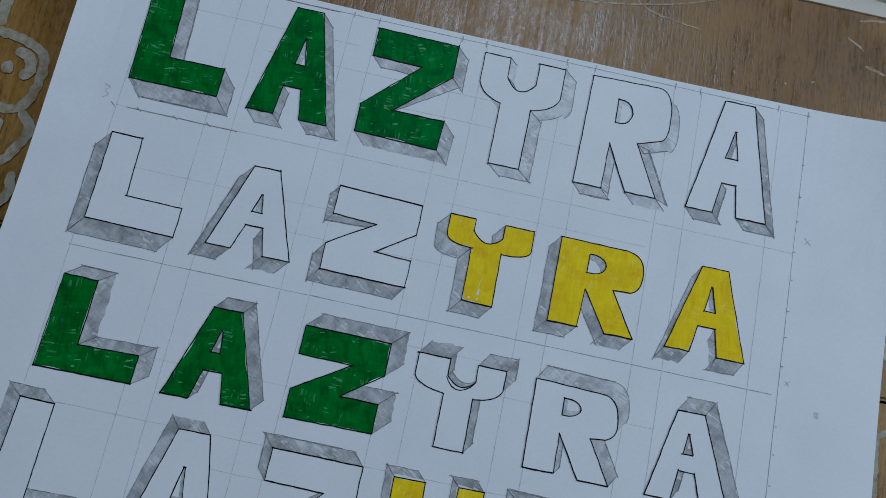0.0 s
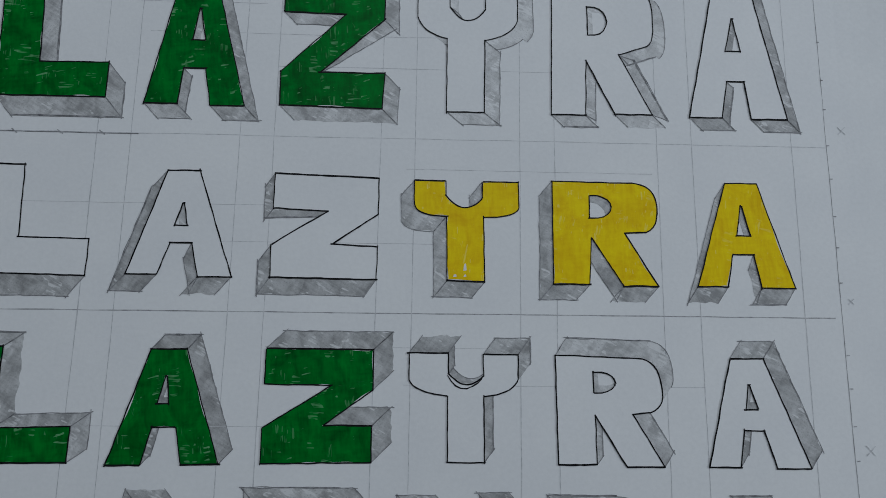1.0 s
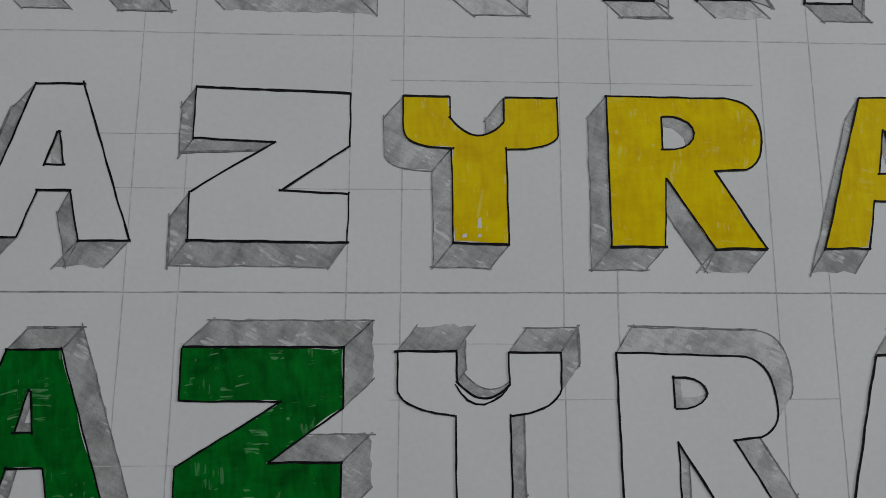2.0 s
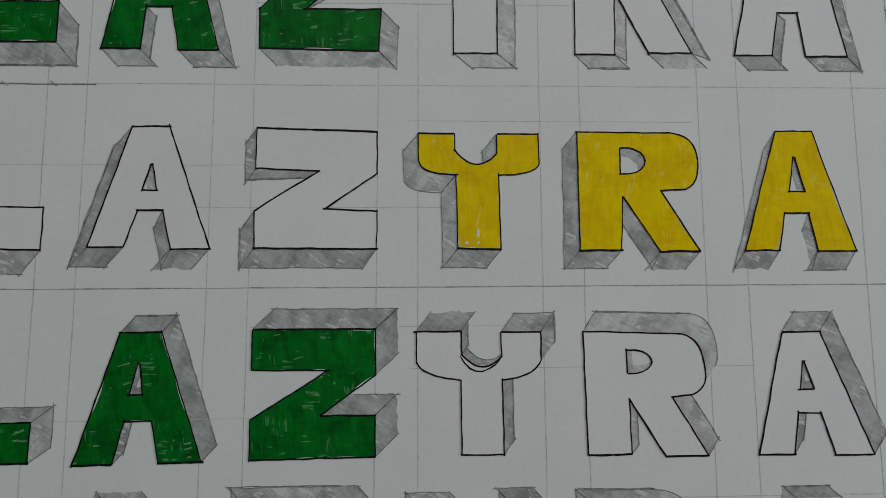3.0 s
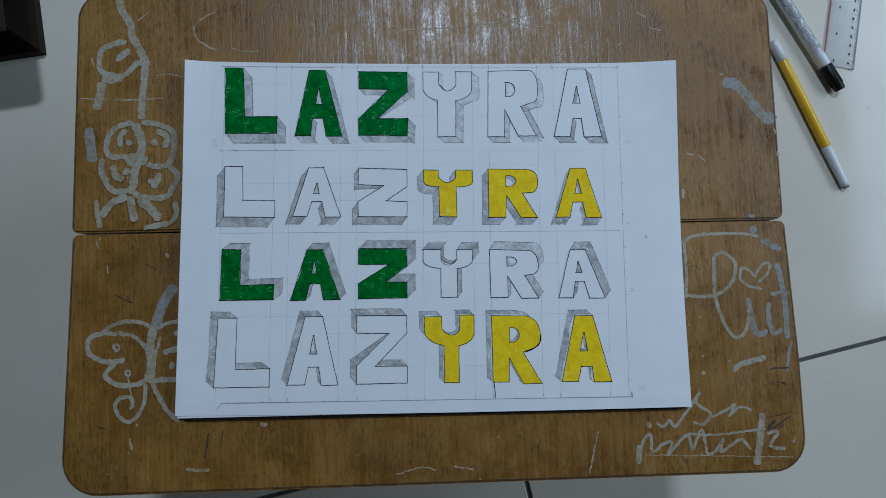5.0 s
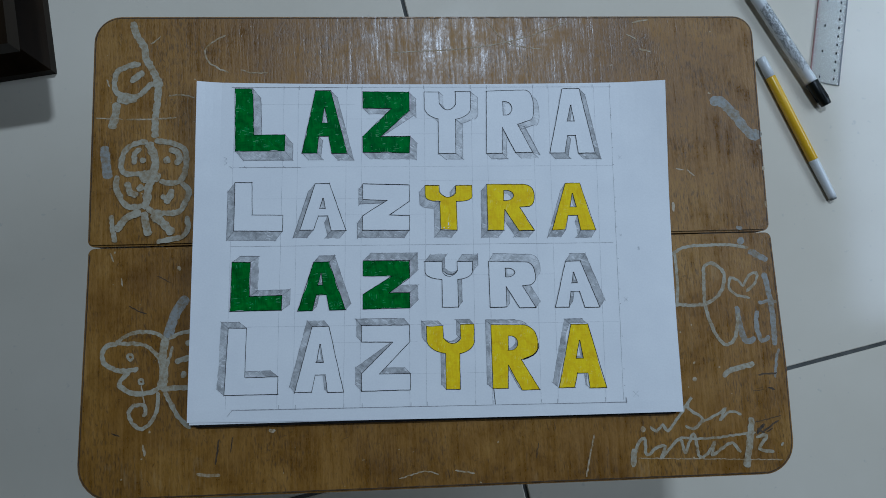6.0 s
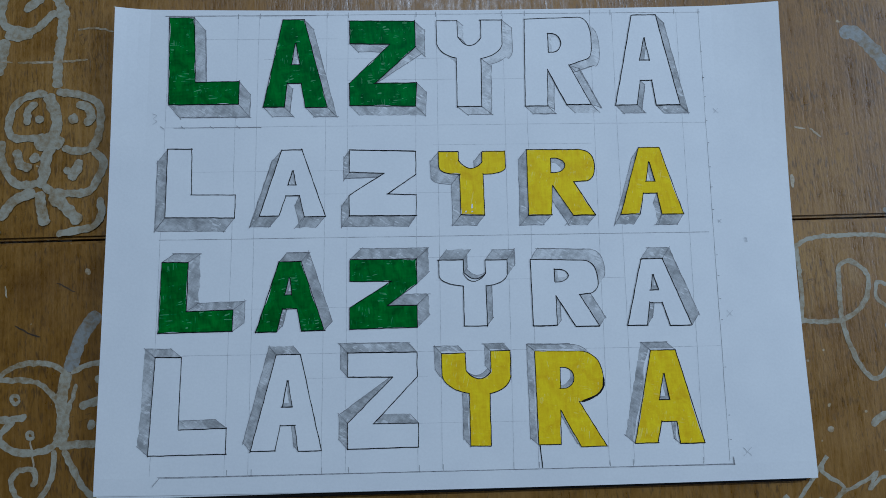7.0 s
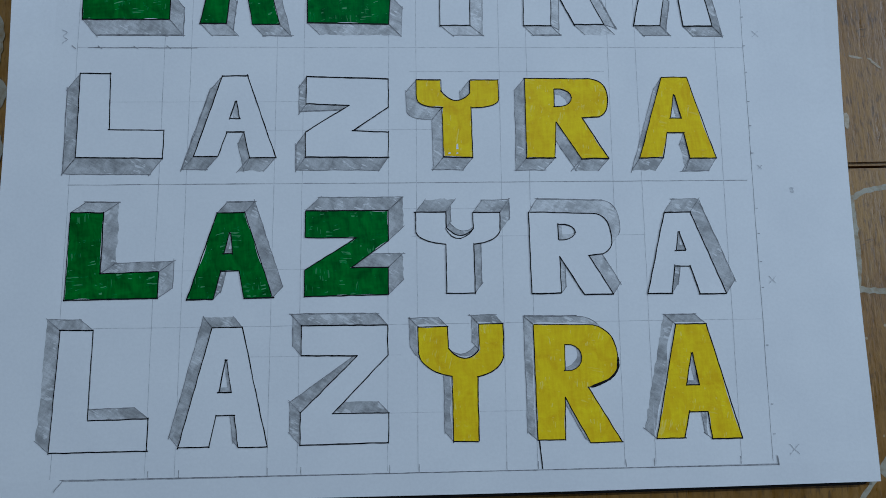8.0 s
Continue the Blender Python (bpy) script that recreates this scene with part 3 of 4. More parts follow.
def letter(outer, hole, depth, colour, label, pen=0.34, bare=(), pencil=None, sides=None):
    """A block letter on the sheet: its face, pen outline, and the pencil-shaded sides that give it depth.
    sides: how far the shading reaches from some edges, as a share, a share at each end, or a depth of its own."""
    sides = sides or {}
    if hole and area(hole) > 0:
        hole = hole[::-1]
    rings = [outer] + ([hole] if hole else [])
    if colour:
        main = part("letter", shape(inset(outer, -0.14, 0.30), inset(hole, -0.02, -0.22) if hole else None, Z_FILL), colour, paper, label)
        part("bare_margin", shape(outer, hole, Z_FACE), paper_mat, main)
    else:
        main = part("letter", shape(outer, hole, Z_FACE), paper_mat, paper, label)
    shade, edge, ink = bmesh.new(), bmesh.new(), bmesh.new()
    d = Vector(depth)
    count = 0
    for ring in rings:
        n = len(ring)
        sharp = set(corners(ring))
        for i in range(n):
            p, q = Vector(ring[i]), Vector(ring[(i + 1) % n])
            out = Vector((q.y - p.y, p.x - q.x))
            if out.length < 1e-6 or out.normalized().dot(d.normalized()) < 0.03 or (ring is outer and i in bare):
                continue
            deep = d if ring is outer else d * 0.45
            share = sides.get(i, 1.0) if ring is outer else 1.0
            if isinstance(share, Vector):
                deep, share = share, 1.0
            near, far = share if isinstance(share, tuple) else (share, share)
            steps = max(1, int((q - p).length / 1.2))
            z = Z_SHADE + count * 0.000001
            count += 1
            last = None
            for k in range(steps + 1):
                a = p.lerp(q, k / steps)
                reach = 1 + 0.13 * noise.noise((a.x * 0.45, a.y * 0.45, d.x)) + 0.05 * noise.noise((a.x * 1.7, a.y * 1.7, d.y))
                b = a + deep * (reach * (near + (far - near) * k / steps))
                # in the last row the pencil stays a little clear of the coloured letters
                start = a + deep * max(0, 0.20 + 0.3 * noise.noise((a.x * 0.12, a.y * 0.12, 4))) if colour and ring is outer and d.x < 0 < d.y else a
                pair = [shade.verts.new((c.x * MM, c.y * MM, z)) for c in (start, b)]
                if last:
                    shade.faces.new((last[0], last[1], pair[1], pair[0]))
                last = pair
            long_edge = (q - p).length > 4
            if ring is outer:
                pd, qd = p + deep * near, q + deep * far
                if long_edge and random.random() < 0.85:
                    along = (qd - pd).normalized()
                    for again in range(random.choice((1, 1, 2))):
                        off = Vector((random.uniform(-0.3, 0.3), random.uniform(-0.3, 0.3))) * again
                        ribbon(edge, dense([tuple(pd + off - along * random.uniform(-0.2, 0.9)), tuple(qd + off + along * random.uniform(-0.2, 0.9))], 1.5), 0.22, Z_EDGE, 0.25, 0.35)
                elif not long_edge:
                    ribbon(edge, [tuple(pd), tuple(qd)], 0.2, Z_EDGE, 0.05, 0.3)
                for c, at, end in ((p, i, near), (q, (i + 1) % n, far)):
                    if at in sharp and end > 0.3:
                        ribbon(edge, dense([tuple(c), tuple(c + deep * (end * random.uniform(1.0, 1.12)))], 1.2), 0.2, Z_EDGE, 0.15, 0.3)
        # pen strokes from corner to corner, overshooting a little
        stops = sorted(sharp) or [0]
        for s, e in zip(stops, stops[1:] + [stops[0] + n]):
            line = [ring[k % n] for k in range(s, e + 1)]
            a, b = Vector(line[0]), Vector(line[-1])
            line[0] = tuple(a + (a - Vector(line[1])).normalized() * random.uniform(-0.15, 0.35))
            line[-1] = tuple(b + (b - Vector(line[-2])).normalized() * random.uniform(-0.15, 0.45))
            level = abs(line[-1][1] - line[0][1]) < 0.2 * abs(line[-1][0] - line[0][0])
            ribbon(ink, dense(line, 1.3), pen * random.uniform(0.82, 1.15) * (1.22 if level else 1.0), Z_INK + random.uniform(0, 0.00002), 0.16, 0.2)
            # a blot where the pen rested
            if random.random() < 0.4:
                ribbon(ink, arc(*line[-1], 0.12, 0.12, 0, 300, 6), pen * 0.75, Z_INK + 0.00003, 0.02, 0.2)
    part("shading", shade, pencil or graphite_mat, main, "grey pencil shading giving depth")
    tagged(part("pencil_edge", edge, dark_pencil, main), kind="stuff")
    part("outline", ink, ink_mat, main, "thin black pen outline")
    return main


def curve3(a, b, c, steps=9):
    """A bend from a to c, drawn towards b."""
    a, b, c = Vector(a), Vector(b), Vector(c)
    return [tuple(a.lerp(b, k / steps).lerp(b.lerp(c, k / steps), k / steps)) for k in range(steps + 1)]


def moved(points, at):
    return [(x + at[0], y + at[1]) for x, y in points]


def letter_l(at, width, height, lean, rise, stem, foot, inner, depth, colour, label, sides=None):
    pts = [(0, 0), (width, rise), (width + 0.2, rise + foot), (inner, foot - 0.2), (lean + stem, height - 0.2), (lean, height)]
    return letter(moved(pts, at), None, depth, colour, label, sides=sides)


def letter_a(at, width, height, rise, top, feet, crotch, hole, depth, colour, label, pencil=None, sides=None):
    pts = [(0, 0), (feet[0], 0), (crotch[0], crotch[2]), (crotch[1], crotch[2]), (feet[1], rise), (width, rise), (top[1], height), (top[0], height)]
    tip = [(hole[0] - 0.2, hole[1]), (hole[2], hole[4]), (hole[3], hole[4]), (hole[0] + 0.2, hole[1])]
    return letter(moved(pts, at), moved(tip, at), depth, colour, label, bare=(2,), pencil=pencil, sides=sides)


def letter_z(at, width, height, rise, tip, bar, notch, right, low_notch, foot, left, depth, colour, label, sides=None):
    pts = [(0, 0), (width, rise), foot, low_notch, (tip[0], right), (tip[0], height + tip[1]), (0.2, height), (0.2, bar), notch, (0, left)]
    return letter(moved(pts, at), None, depth, colour, label, bare=(3,) if depth[0] < 0 and depth[1] < 0 else (8,) if depth[0] > 0 and depth[1] > 0 else (), sides=sides)


def letter_y(at, width, height, rise, arms, cup, outer, shoulder, stem, square, depth, colour, label, pencil=None, bare=(), sides=None):
    """cup: left, bottom and right height of the hollow; square: how full the outer bends are."""
    left = curve3((0.1, outer[0]), (0.1 + shoulder[0] * 0.18 * (1 - square), shoulder[2] + (outer[0] - shoulder[2]) * 0.22 * (1 - square)), (shoulder[0], shoulder[2]))
    right = curve3((shoulder[1], shoulder[3]), (width - (width - shoulder[1]) * 0.18 * (1 - square), shoulder[3] + (outer[1] - shoulder[3]) * 0.22 * (1 - square)), (width, outer[1]))
    mid = ((arms[0] + arms[1]) / 2, cup[1] * 2 - (cup[0] + cup[2]) / 2)
    mid_low = (mid[0], mid[1] - 0.2)
    hollow = curve3((arms[1], cup[2]), mid_low, (arms[0] + 0.2, cup[0]), 12)
    pts = [(stem[0], 0), (stem[1], stem[2])] + right + [(width, height + rise), (arms[1], height + rise)] + hollow + [(arms[0], height), (0, height)] + left
    return letter(moved(pts, at), None, depth, colour, label, bare=bare, pencil=pencil, sides=sides)


def letter_r(at, height, lean, top, bowl, low, waist, leg, apex, stem, hole, depth, colour, label, pencil=None, bare=(), sides=None):
    over = curve3(top, (bowl[0] - 0.2, top[1] - 0.4), bowl)
    under = curve3(bowl, (bowl[0] + 0.3, low[1] + 1.4), low, 6)
    pts = [(0, 0), (stem, 0), apex, (leg[0], leg[2]), (leg[1], leg[2]), waist] + under[::-1] + over[::-1][1:] + [(lean, height)]
    x0, x1, y0, y1 = hole
    ring = [(x0, y0), (x0, y1)] + [(x0 + (x1 - x0) * (0.25 + 0.75 * math.cos(radians(a))), (y0 + y1) / 2 + (y1 - y0) / 2 * math.sin(radians(a))) for a in range(80, -81, -20)]
    return letter(moved(pts, at), moved(ring, at), depth, colour, label, bare=bare, pencil=pencil, sides=sides)


PLAIN, GREEN, YELLOW = "unfilled block letter {} with black outline and grey pencil shading", "block letter {} filled with dark green marker, grey pencil shading", "block letter {} filled with yellow marker, grey pencil shading"

# first row, shaded below and to one side
letter_l((-124.5, 60.8), 30.5, 40.1, -0.6, -0.1, 11.1, 10.3, 11.4, (4.9, -6.0), green_mat, GREEN.format("L"))
letter_a((-83.3, 59.1), 28.2, 40.2, -0.4, (8.5, 17.9), (9.3, 18.5), (10.5, 16.7, 10.7), (14.1, 29.0, 12.3, 16.1, 19.2), (4.1, -4.3), green_mat, GREEN.format("A"), sides={1: 0.62})
letter_z((-45.3, 59.3), 29.1, 39.1, -0.7, (29.3, -0.4), 28.5, (18.1, 28.0), 26.6, (11.2, 10.0), (29.7, 10.0), 10.2, (4.3, -4.4), green_mat, GREEN.format("Z"), sides={3: (0.06, 0.7), 7: 0.85})
letter_y((-6.4, 58.1), 29.4, 39.9, 0.1, (9.3, 20.0), (32.4, 28.2, 31.8), (29.1, 28.5), (8.7, 19.7, 22.4, 22.0), (8.6, 19.4, 0.0), 0.0, (4.5, -3.7), None, PLAIN.format("Y"), light_graphite, sides={26: 0.6, **{k: 0.6 for k in range(20, 26)}, **{k: 0.75 for k in range(2, 8)}})
letter_r((32.4, 57.9), 40.4, 0.9, (25.0, 41.1), (30.8, 30.3), (28.7, 21.5), (20.3, 18.6), (18.5, 29.4, 0.4), (10.5, 16.6), 10.0, (11.2, 17.0, 24.6, 33.5), (3.5, -3.7), None, PLAIN.format("R"), light_graphite, sides={1: Vector((2.9, -1.6)), 4: Vector((4.6, -1.6)), 5: 0.8})
letter_a((72.7, 57.8), 28.9, 41.9, -0.3, (9.3, 20.2), (9.7, 18.2), (11.6, 16.8, 11.2), (14.4, 30.9, 11.8, 16.4, 20.5), (3.6, -3.8), None, PLAIN.format("A"), sides={1: 0.55})
# second row
letter_l((-124.7, 10.7), 29.7, 30.2, 0.4, -0.6, 10.4, 10.0, 11.1, (-4.3, -5.7), None, PLAIN.format("L"))
letter_a((-84.4, 10.6), 28.4, 29.0, -0.6, (9.4, 18.3), (8.4, 19.3), (11.4, 17.2, 8.7), (14.3, 19.7, 12.2, 15.7, 13.5), (-4.0, -4.6), None, PLAIN.format("A"), sides={3: Vector((-2.0, -4.4))})
letter_z((-45.7, 10.1), 28.9, 29.1, -0.4, (29.1, -1.0), 19.2, (15.2, 18.5), 17.8, (16.7, 9.3), (29.1, 8.6), 9.0, (-3.2, -4.6), None, PLAIN.format("Z"), sides={6: 0.8, 7: (0.62, 0.35)})
letter_y((-6.7, 9.6), 29.3, 28.2, -0.2, (8.8, 19.1), (23.8, 20.6, 23.2), (21.4, 20.7), (9.1, 19.4, 18.0, 17.8), (9.3, 19.6, -0.3), 0.85, (-3.6, -4.4), yellow_mat, YELLOW.format("Y"), bare=tuple(range(1, 11)))
letter_r((32.0, 8.9), 29.2, 0.2, (23.0, 28.9), (29.8, 22.0), (26.5, 14.8), (20.3, 14.5), (19.6, 29.3, -0.4), (10.9, 13.2), 10.1, (10.6, 16.8, 18.7, 25.2), (-3.8, -4.3), yellow_mat, YELLOW.format("R"), bare=tuple(range(4, 12)), sides={2: Vector((-2.2, -4.0))})
letter_a((72.4, 8.6), 27.6, 29.6, -0.3, (9.3, 18.5), (8.5, 18.1), (10.4, 16.4, 9.1), (13.6, 22.9, 11.8, 15.8, 14.4), (-3.0, -4.5), yellow_mat, YELLOW.format("A"), sides={3: Vector((-1.8, -4.2))})
# third row, shaded above
letter_l((-126.3, -38.5), 31.0, 29.9, 0.8, 0.2, 11.2, 9.0, 11.6, (5.0, 3.5), green_mat, GREEN.format("L"))
letter_a((-85.4, -39.0), 28.9, 29.7, 0.2, (9.6, 19.0), (8.8, 19.2), (11.2, 17.4, 9.6), (14.1, 22.7, 12.2, 15.2, 15.5), (3.4, 3.8), green_mat, GREEN.format("A"), sides={1: 0.75})
letter_z((-45.8, -38.6), 28.7, 29.6, 0.3, (28.8, -0.2), 20.3, (17.9, 20.0), 18.8, (15.9, 9.7), (28.7, 9.6), 9.0, (5.0, 4.7), green_mat, GREEN.format("Z"))
letter_y((-7.5, -38.3), 29.4, 28.3, -0.3, (10.5, 20.0), (22.8, 20.1, 22.3), (21.2, 21.5), (10.4, 20.1, 17.1, 16.9), (10.4, 20.2, -0.1), 0.25, (3.3, 4.4), None, PLAIN.format("Y"), sides={1: 0.75, **{k: 0.36 for k in range(14, 26)}, 26: 0.5})
letter_r((32.3, -38.9), 28.5, -0.3, (22.2, 27.8), (28.6, 18.6), (25.3, 13.5), (20.4, 12.9), (18.3, 28.4, -0.6), (10.2, 12.7), 10.3, (9.9, 15.9, 18.5, 24.0), (3.2, 4.6), None, PLAIN.format("R"), pencil=light_graphite, sides={1: Vector((1.7, 2.2)), 4: 0.85})
letter_a((72.8, -39.6), 27.7, 28.5, -0.4, (7.2, 16.5), (8.4, 18.4), (9.9, 15.4, 9.5), (12.0, 21.5, 10.7, 14.2, 14.9), (3.3, 4.7), None, PLAIN.format("A"), sides={1: 0.8})
# fourth row
letter_l((-129.1, -88.6), 31.8, 40.0, 2.0, 0.0, 10.9, 10.4, 12.2, (-4.4, 3.7), None, PLAIN.format("L"))
letter_a((-87.1, -87.8), 29.4, 39.2, -0.4, (10.4, 20.5), (10.1, 19.7), (12.3, 18.3, 10.1), (15.3, 28.3, 13.1, 17.2, 17.6), (-3.0, 3.6), None, PLAIN.format("A"), sides={3: 0.6})
letter_z((-46.9, -87.9), 29.4, 39.4, 0.1, (29.4, -0.2), 29.4, (19.1, 29.0), 29.0, (10.8, 10.0), (29.6, 9.9), 10.4, (-3.6, 3.9), None, PLAIN.format("Z"), sides={6: 0.8, 8: (0.12, 0.95)})
letter_y((-7.2, -87.9), 29.2, 38.3, 0.6, (10.1, 20.8), (31.0, 27.6, 30.3), (29.2, 28.0), (11.4, 20.1, 21.5, 21.2), (11.5, 20.1, -0.2), 0.1, (-2.9, 3.1), yellow_mat, YELLOW.format("Y"), sides={13: 0.8, **{k: 0.45 for k in range(14, 27)}})
letter_r((32.7, -88.2), 38.7, -0.3, (18.1, 38.4), (28.5, 25.7), (25.3, 19.8), (17.9, 17.1), (17.9, 28.7, -1.2), (9.8, 14.0), 9.4, (10.2, 16.0, 22.9, 31.7), (-3.3, 2.9), yellow_mat, YELLOW.format("R"), sides={2: 0.6})
letter_a((73.3, -88.6), 29.4, 38.4, -0.5, (8.6, 19.2), (9.6, 19.0), (11.6, 18.0, 8.6), (13.7, 28.4, 11.1, 15.6, 17.6), (-4.0, 3.4), yellow_mat, YELLOW.format("A"), sides={3: 0.6})


def guides():
    """Ruled pencil guide lines of the letter grid."""
    rules = [((-127, 101.6), (113.6, 100.8), 0.24), ((-126, 50.5), (112.7, 49.3), 0.2), ((-127, 1.0), (110.7, 0.1), 0.26), ((-121, -48.2), (112.2, -49.0), 0.2), ((-124.5, -97.7), (114.8, -98.0), 0.32)]
    for k, (a, b, w) in enumerate(rules):
        bm = bmesh.new()
        ribbon(bm, dense([a, b], 3), w, Z_GUIDE + k * 1e-6, 0.12, 0.4)
        part("guide_line", bm, pencil_mat if k in (0, 2, 4) else faint_mat, paper)
    for k, (a, b, w) in enumerate((((-122, 50.3), (-84, 50.05), 0.2), ((-125, -97.3), (114.6, -98.2), 0.2), ((114.4, -95.4), (114.7, -98.4), 0.3), ((-127, 101.7), (-60, 101.2), 0.24))):
        bm = bmesh.new()
        ribbon(bm, dense([a, b], 2), w, Z_EDGE + k * 1e-6, 0.12, 0.4)
        part("guide_line", bm, dark_pencil, paper)
    # upright rules: a letter is 30 wide and the gap between two is 10
    for k in range(7):
        for side, x in ((0, -125 + 39.6 * k), (1, -94.6 + 39.4 * k)):
            if k == 6 and side:
                continue
            bm = bmesh.new()
            drop = -3.2 + 0.55 * k
            ribbon(bm, dense([(x, 101), (x + drop, -97)], 4), 0.2, Z_GUIDE + 8e-6 + k * 1e-6, 0.15, 0.45)
            part("guide_line", bm, pencil_mat if k == 6 else faint_mat, paper)
    # fainter rules one stroke inside each row
    for k, y in enumerate((90.6, 81, 71, 41, 30.5, 20, -8.5, -18.5, -29, -58.5, -78)):
        bm = bmesh.new()
        x = -120 + 37 * (k % 4)
        ribbon(bm, dense([(x, y), (x + 70 + 12 * (k % 3), y - 0.4)], 4), 0.14, Z_GUIDE + 18e-6, 0.12, 0.5)
        part("guide_line", bm, faint_mat, paper)


def margin_marks():
    """Small pencil crosses, ticks and a curl in the margins."""
    for x, y, s in ((117.4, 54.5, 2.2), (115.6, 4.8, 1.6), (117.2, -35.4, 2.6), (120.5, -93.2, 3.4)):
        bm = bmesh.new()
        ribbon(bm, dense([(x - s / 2, y - s / 2), (x + s / 2, y + s / 2)], 0.6), 0.22, Z_EDGE, 0.2, 0.4)
        ribbon(bm, dense([(x - s / 2, y + s / 2), (x + s / 2, y - s / 2)], 0.6), 0.22, Z_EDGE + 1e-6, 0.2, 0.4)
        part("pencil_cross", bm, faint_mat, paper)
    bm = bmesh.new()
    ribbon(bm, smooth_line([(-131.5, 57), (-129.6, 56), (-131, 54.6), (-129.4, 53.4), (-131.2, 52)], 0.5), 0.25, Z_EDGE, 0.1, 0.3)
    part("pencil_curl", bm, faint_mat, paper)
    bm = bmesh.new()
    ribbon(bm, dense([(-124.3, -97.8), (-127, -101)], 0.8), 0.25, Z_EDGE, 0.1, 0.3)
    part("pencil_tick", bm, pencil_mat, paper)
    bm = bmesh.new()
    ribbon(bm, dense([(33.2, -88), (34, -97.6)], 1), 0.42, Z_EDGE, 0.1, 0.2)
    part("pen_tick", bm, ink_mat, paper)
    # where the pen went over its line again: the bowl of the last R and the hollow of a Y
    for strokes, width in (
        ([(61.1, -61.0), (61.2, -63.5), (60.6, -65.8), (58.0, -68.5), (51.6, -71.0)], 0.8),
        ([(2.7, -15.8), (5.0, -18.6), (8.0, -19.3), (11.0, -17.9), (12.6, -15.9)], 0.36),
    ):
        bm = bmesh.new()
        ribbon(bm, dense(smooth_line(strokes), 0.9), width, Z_INK + 0.00003, 0.15, 0.3, True)
        part("pen_stroke", bm, ink_mat, paper)
    # bare patches that the yellow pen missed at the foot of a stem
    for x, y, w, h in ((7.5, 13.4, 0.9, 2.1), (4.7, 11.0, 1.0, 0.8), (7.5, 11.0, 0.8, 0.7)):
        ring = [(x - w / 2, y - h / 2), (x + w / 2, y - h / 2 + 0.1), (x + w / 2 - 0.15, y + h / 2), (x - w / 4, y + h / 3)]
        part("bare_gap", shape(ring, None, Z_FILL + 0.00001), paper_mat, paper)
    for x in (-96.6, -86.6, -57.6, -46.6, -17.2, -7.4, 22, 32.6, 62.3, 72, 101.6, 114.2):
        bm = bmesh.new()
        ribbon(bm, dense([(x, -95.0), (x, -97.6)], 0.8), 0.22, Z_EDGE, 0.15, 0.3)
        part("pencil_tick", bm, pencil_mat, paper)
    for x in (-94.6, -84.8, -54.8, -45.5, -15.3, -6.5, 23.2, 33.6, 63.3, 72.5, 101.6, 112.7):
        bm = bmesh.new()
        ribbon(bm, dense([(x, 102.4), (x - 0.1, 100.0)], 0.8), 0.28, Z_EDGE, 0.15, 0.3)
        part("pencil_tick", bm, pencil_mat, paper)
    for x, y in ((-127, 50.4), (-118, 50.3), (-105.5, 50.2), (-94, 50.2)):
        bm = bmesh.new()
        ribbon(bm, dense([(x - 0.8, y + 0.7), (x + 0.8, y - 0.5)], 0.5), 0.3, Z_EDGE, 0.1, 0.3)
        part("pencil_tick", bm, pencil_mat, paper)
    for y in (82, 70, 61, 50, 40, 29, 20, 10, -10, -19, -29, -38, -58, -78, -88):
        bm = bmesh.new()
        ribbon(bm, [(112.9 - 0.006 * y, y), (113.3 - 0.006 * y, y - 0.05), (113.7 - 0.006 * y, y)], 0.28, Z_EDGE, 0.05, 0.2)
        part("pencil_tick", bm, pencil_mat, paper)
    bm = bmesh.new()
    ribbon(bm, smooth_line([(125.8, -3.2), (126.8, -3.0), (126.4, -4.2), (127.2, -4.0)], 0.5), 0.7, Z_EDGE, 0.2, 0.5)
    part("smudge", bm, faint_mat, paper)


guides()
margin_marks()


# ---- things on the floor ----
def lying(name, tip, end, radius, height, label, category):
    """An empty at one end of a lying rod, with its x axis along the rod."""
    ob = tagged(new(name), label, category)
    a = math.degrees(math.atan2(end[1] - tip[1], end[0] - tip[0]))
    ob.matrix_world = pose(tip[0], tip[1], FLOOR_Z + height + radius, 0, 0, a)
    return ob, math.dist(tip, end)


pen, length = lying("felt_pen", (0.3402, 0.2100), (0.4050, 0.0624), 0.0046, 0.0, "yellow felt pen with white cap and end, on the floor tiles", "pen")
part("cap", lathe([(0, 0.0036), (0.001, 0.0042), (0.006, 0.0046), (0.0222, 0.0046)]), white_plastic, pen, "white plastic cap", True)
part("barrel", lathe([(0.0222, 0.0043), (0.0232, 0.0046), (length - 0.045, 0.0046), (length - 0.0445, 0.0043)]), yellow_plastic, pen, "yellow plastic barrel", True)
part("tail", lathe([(length - 0.0445, 0.0044), (length - 0.043, 0.0046), (length - 0.006, 0.0039), (length - 0.002, 0.0036)]), white_plastic, pen, "white plastic tail", True)
part("plug", lathe([(length - 0.002, 0.0035), (length, 0.0030)]), grey_plastic, pen, "", True)

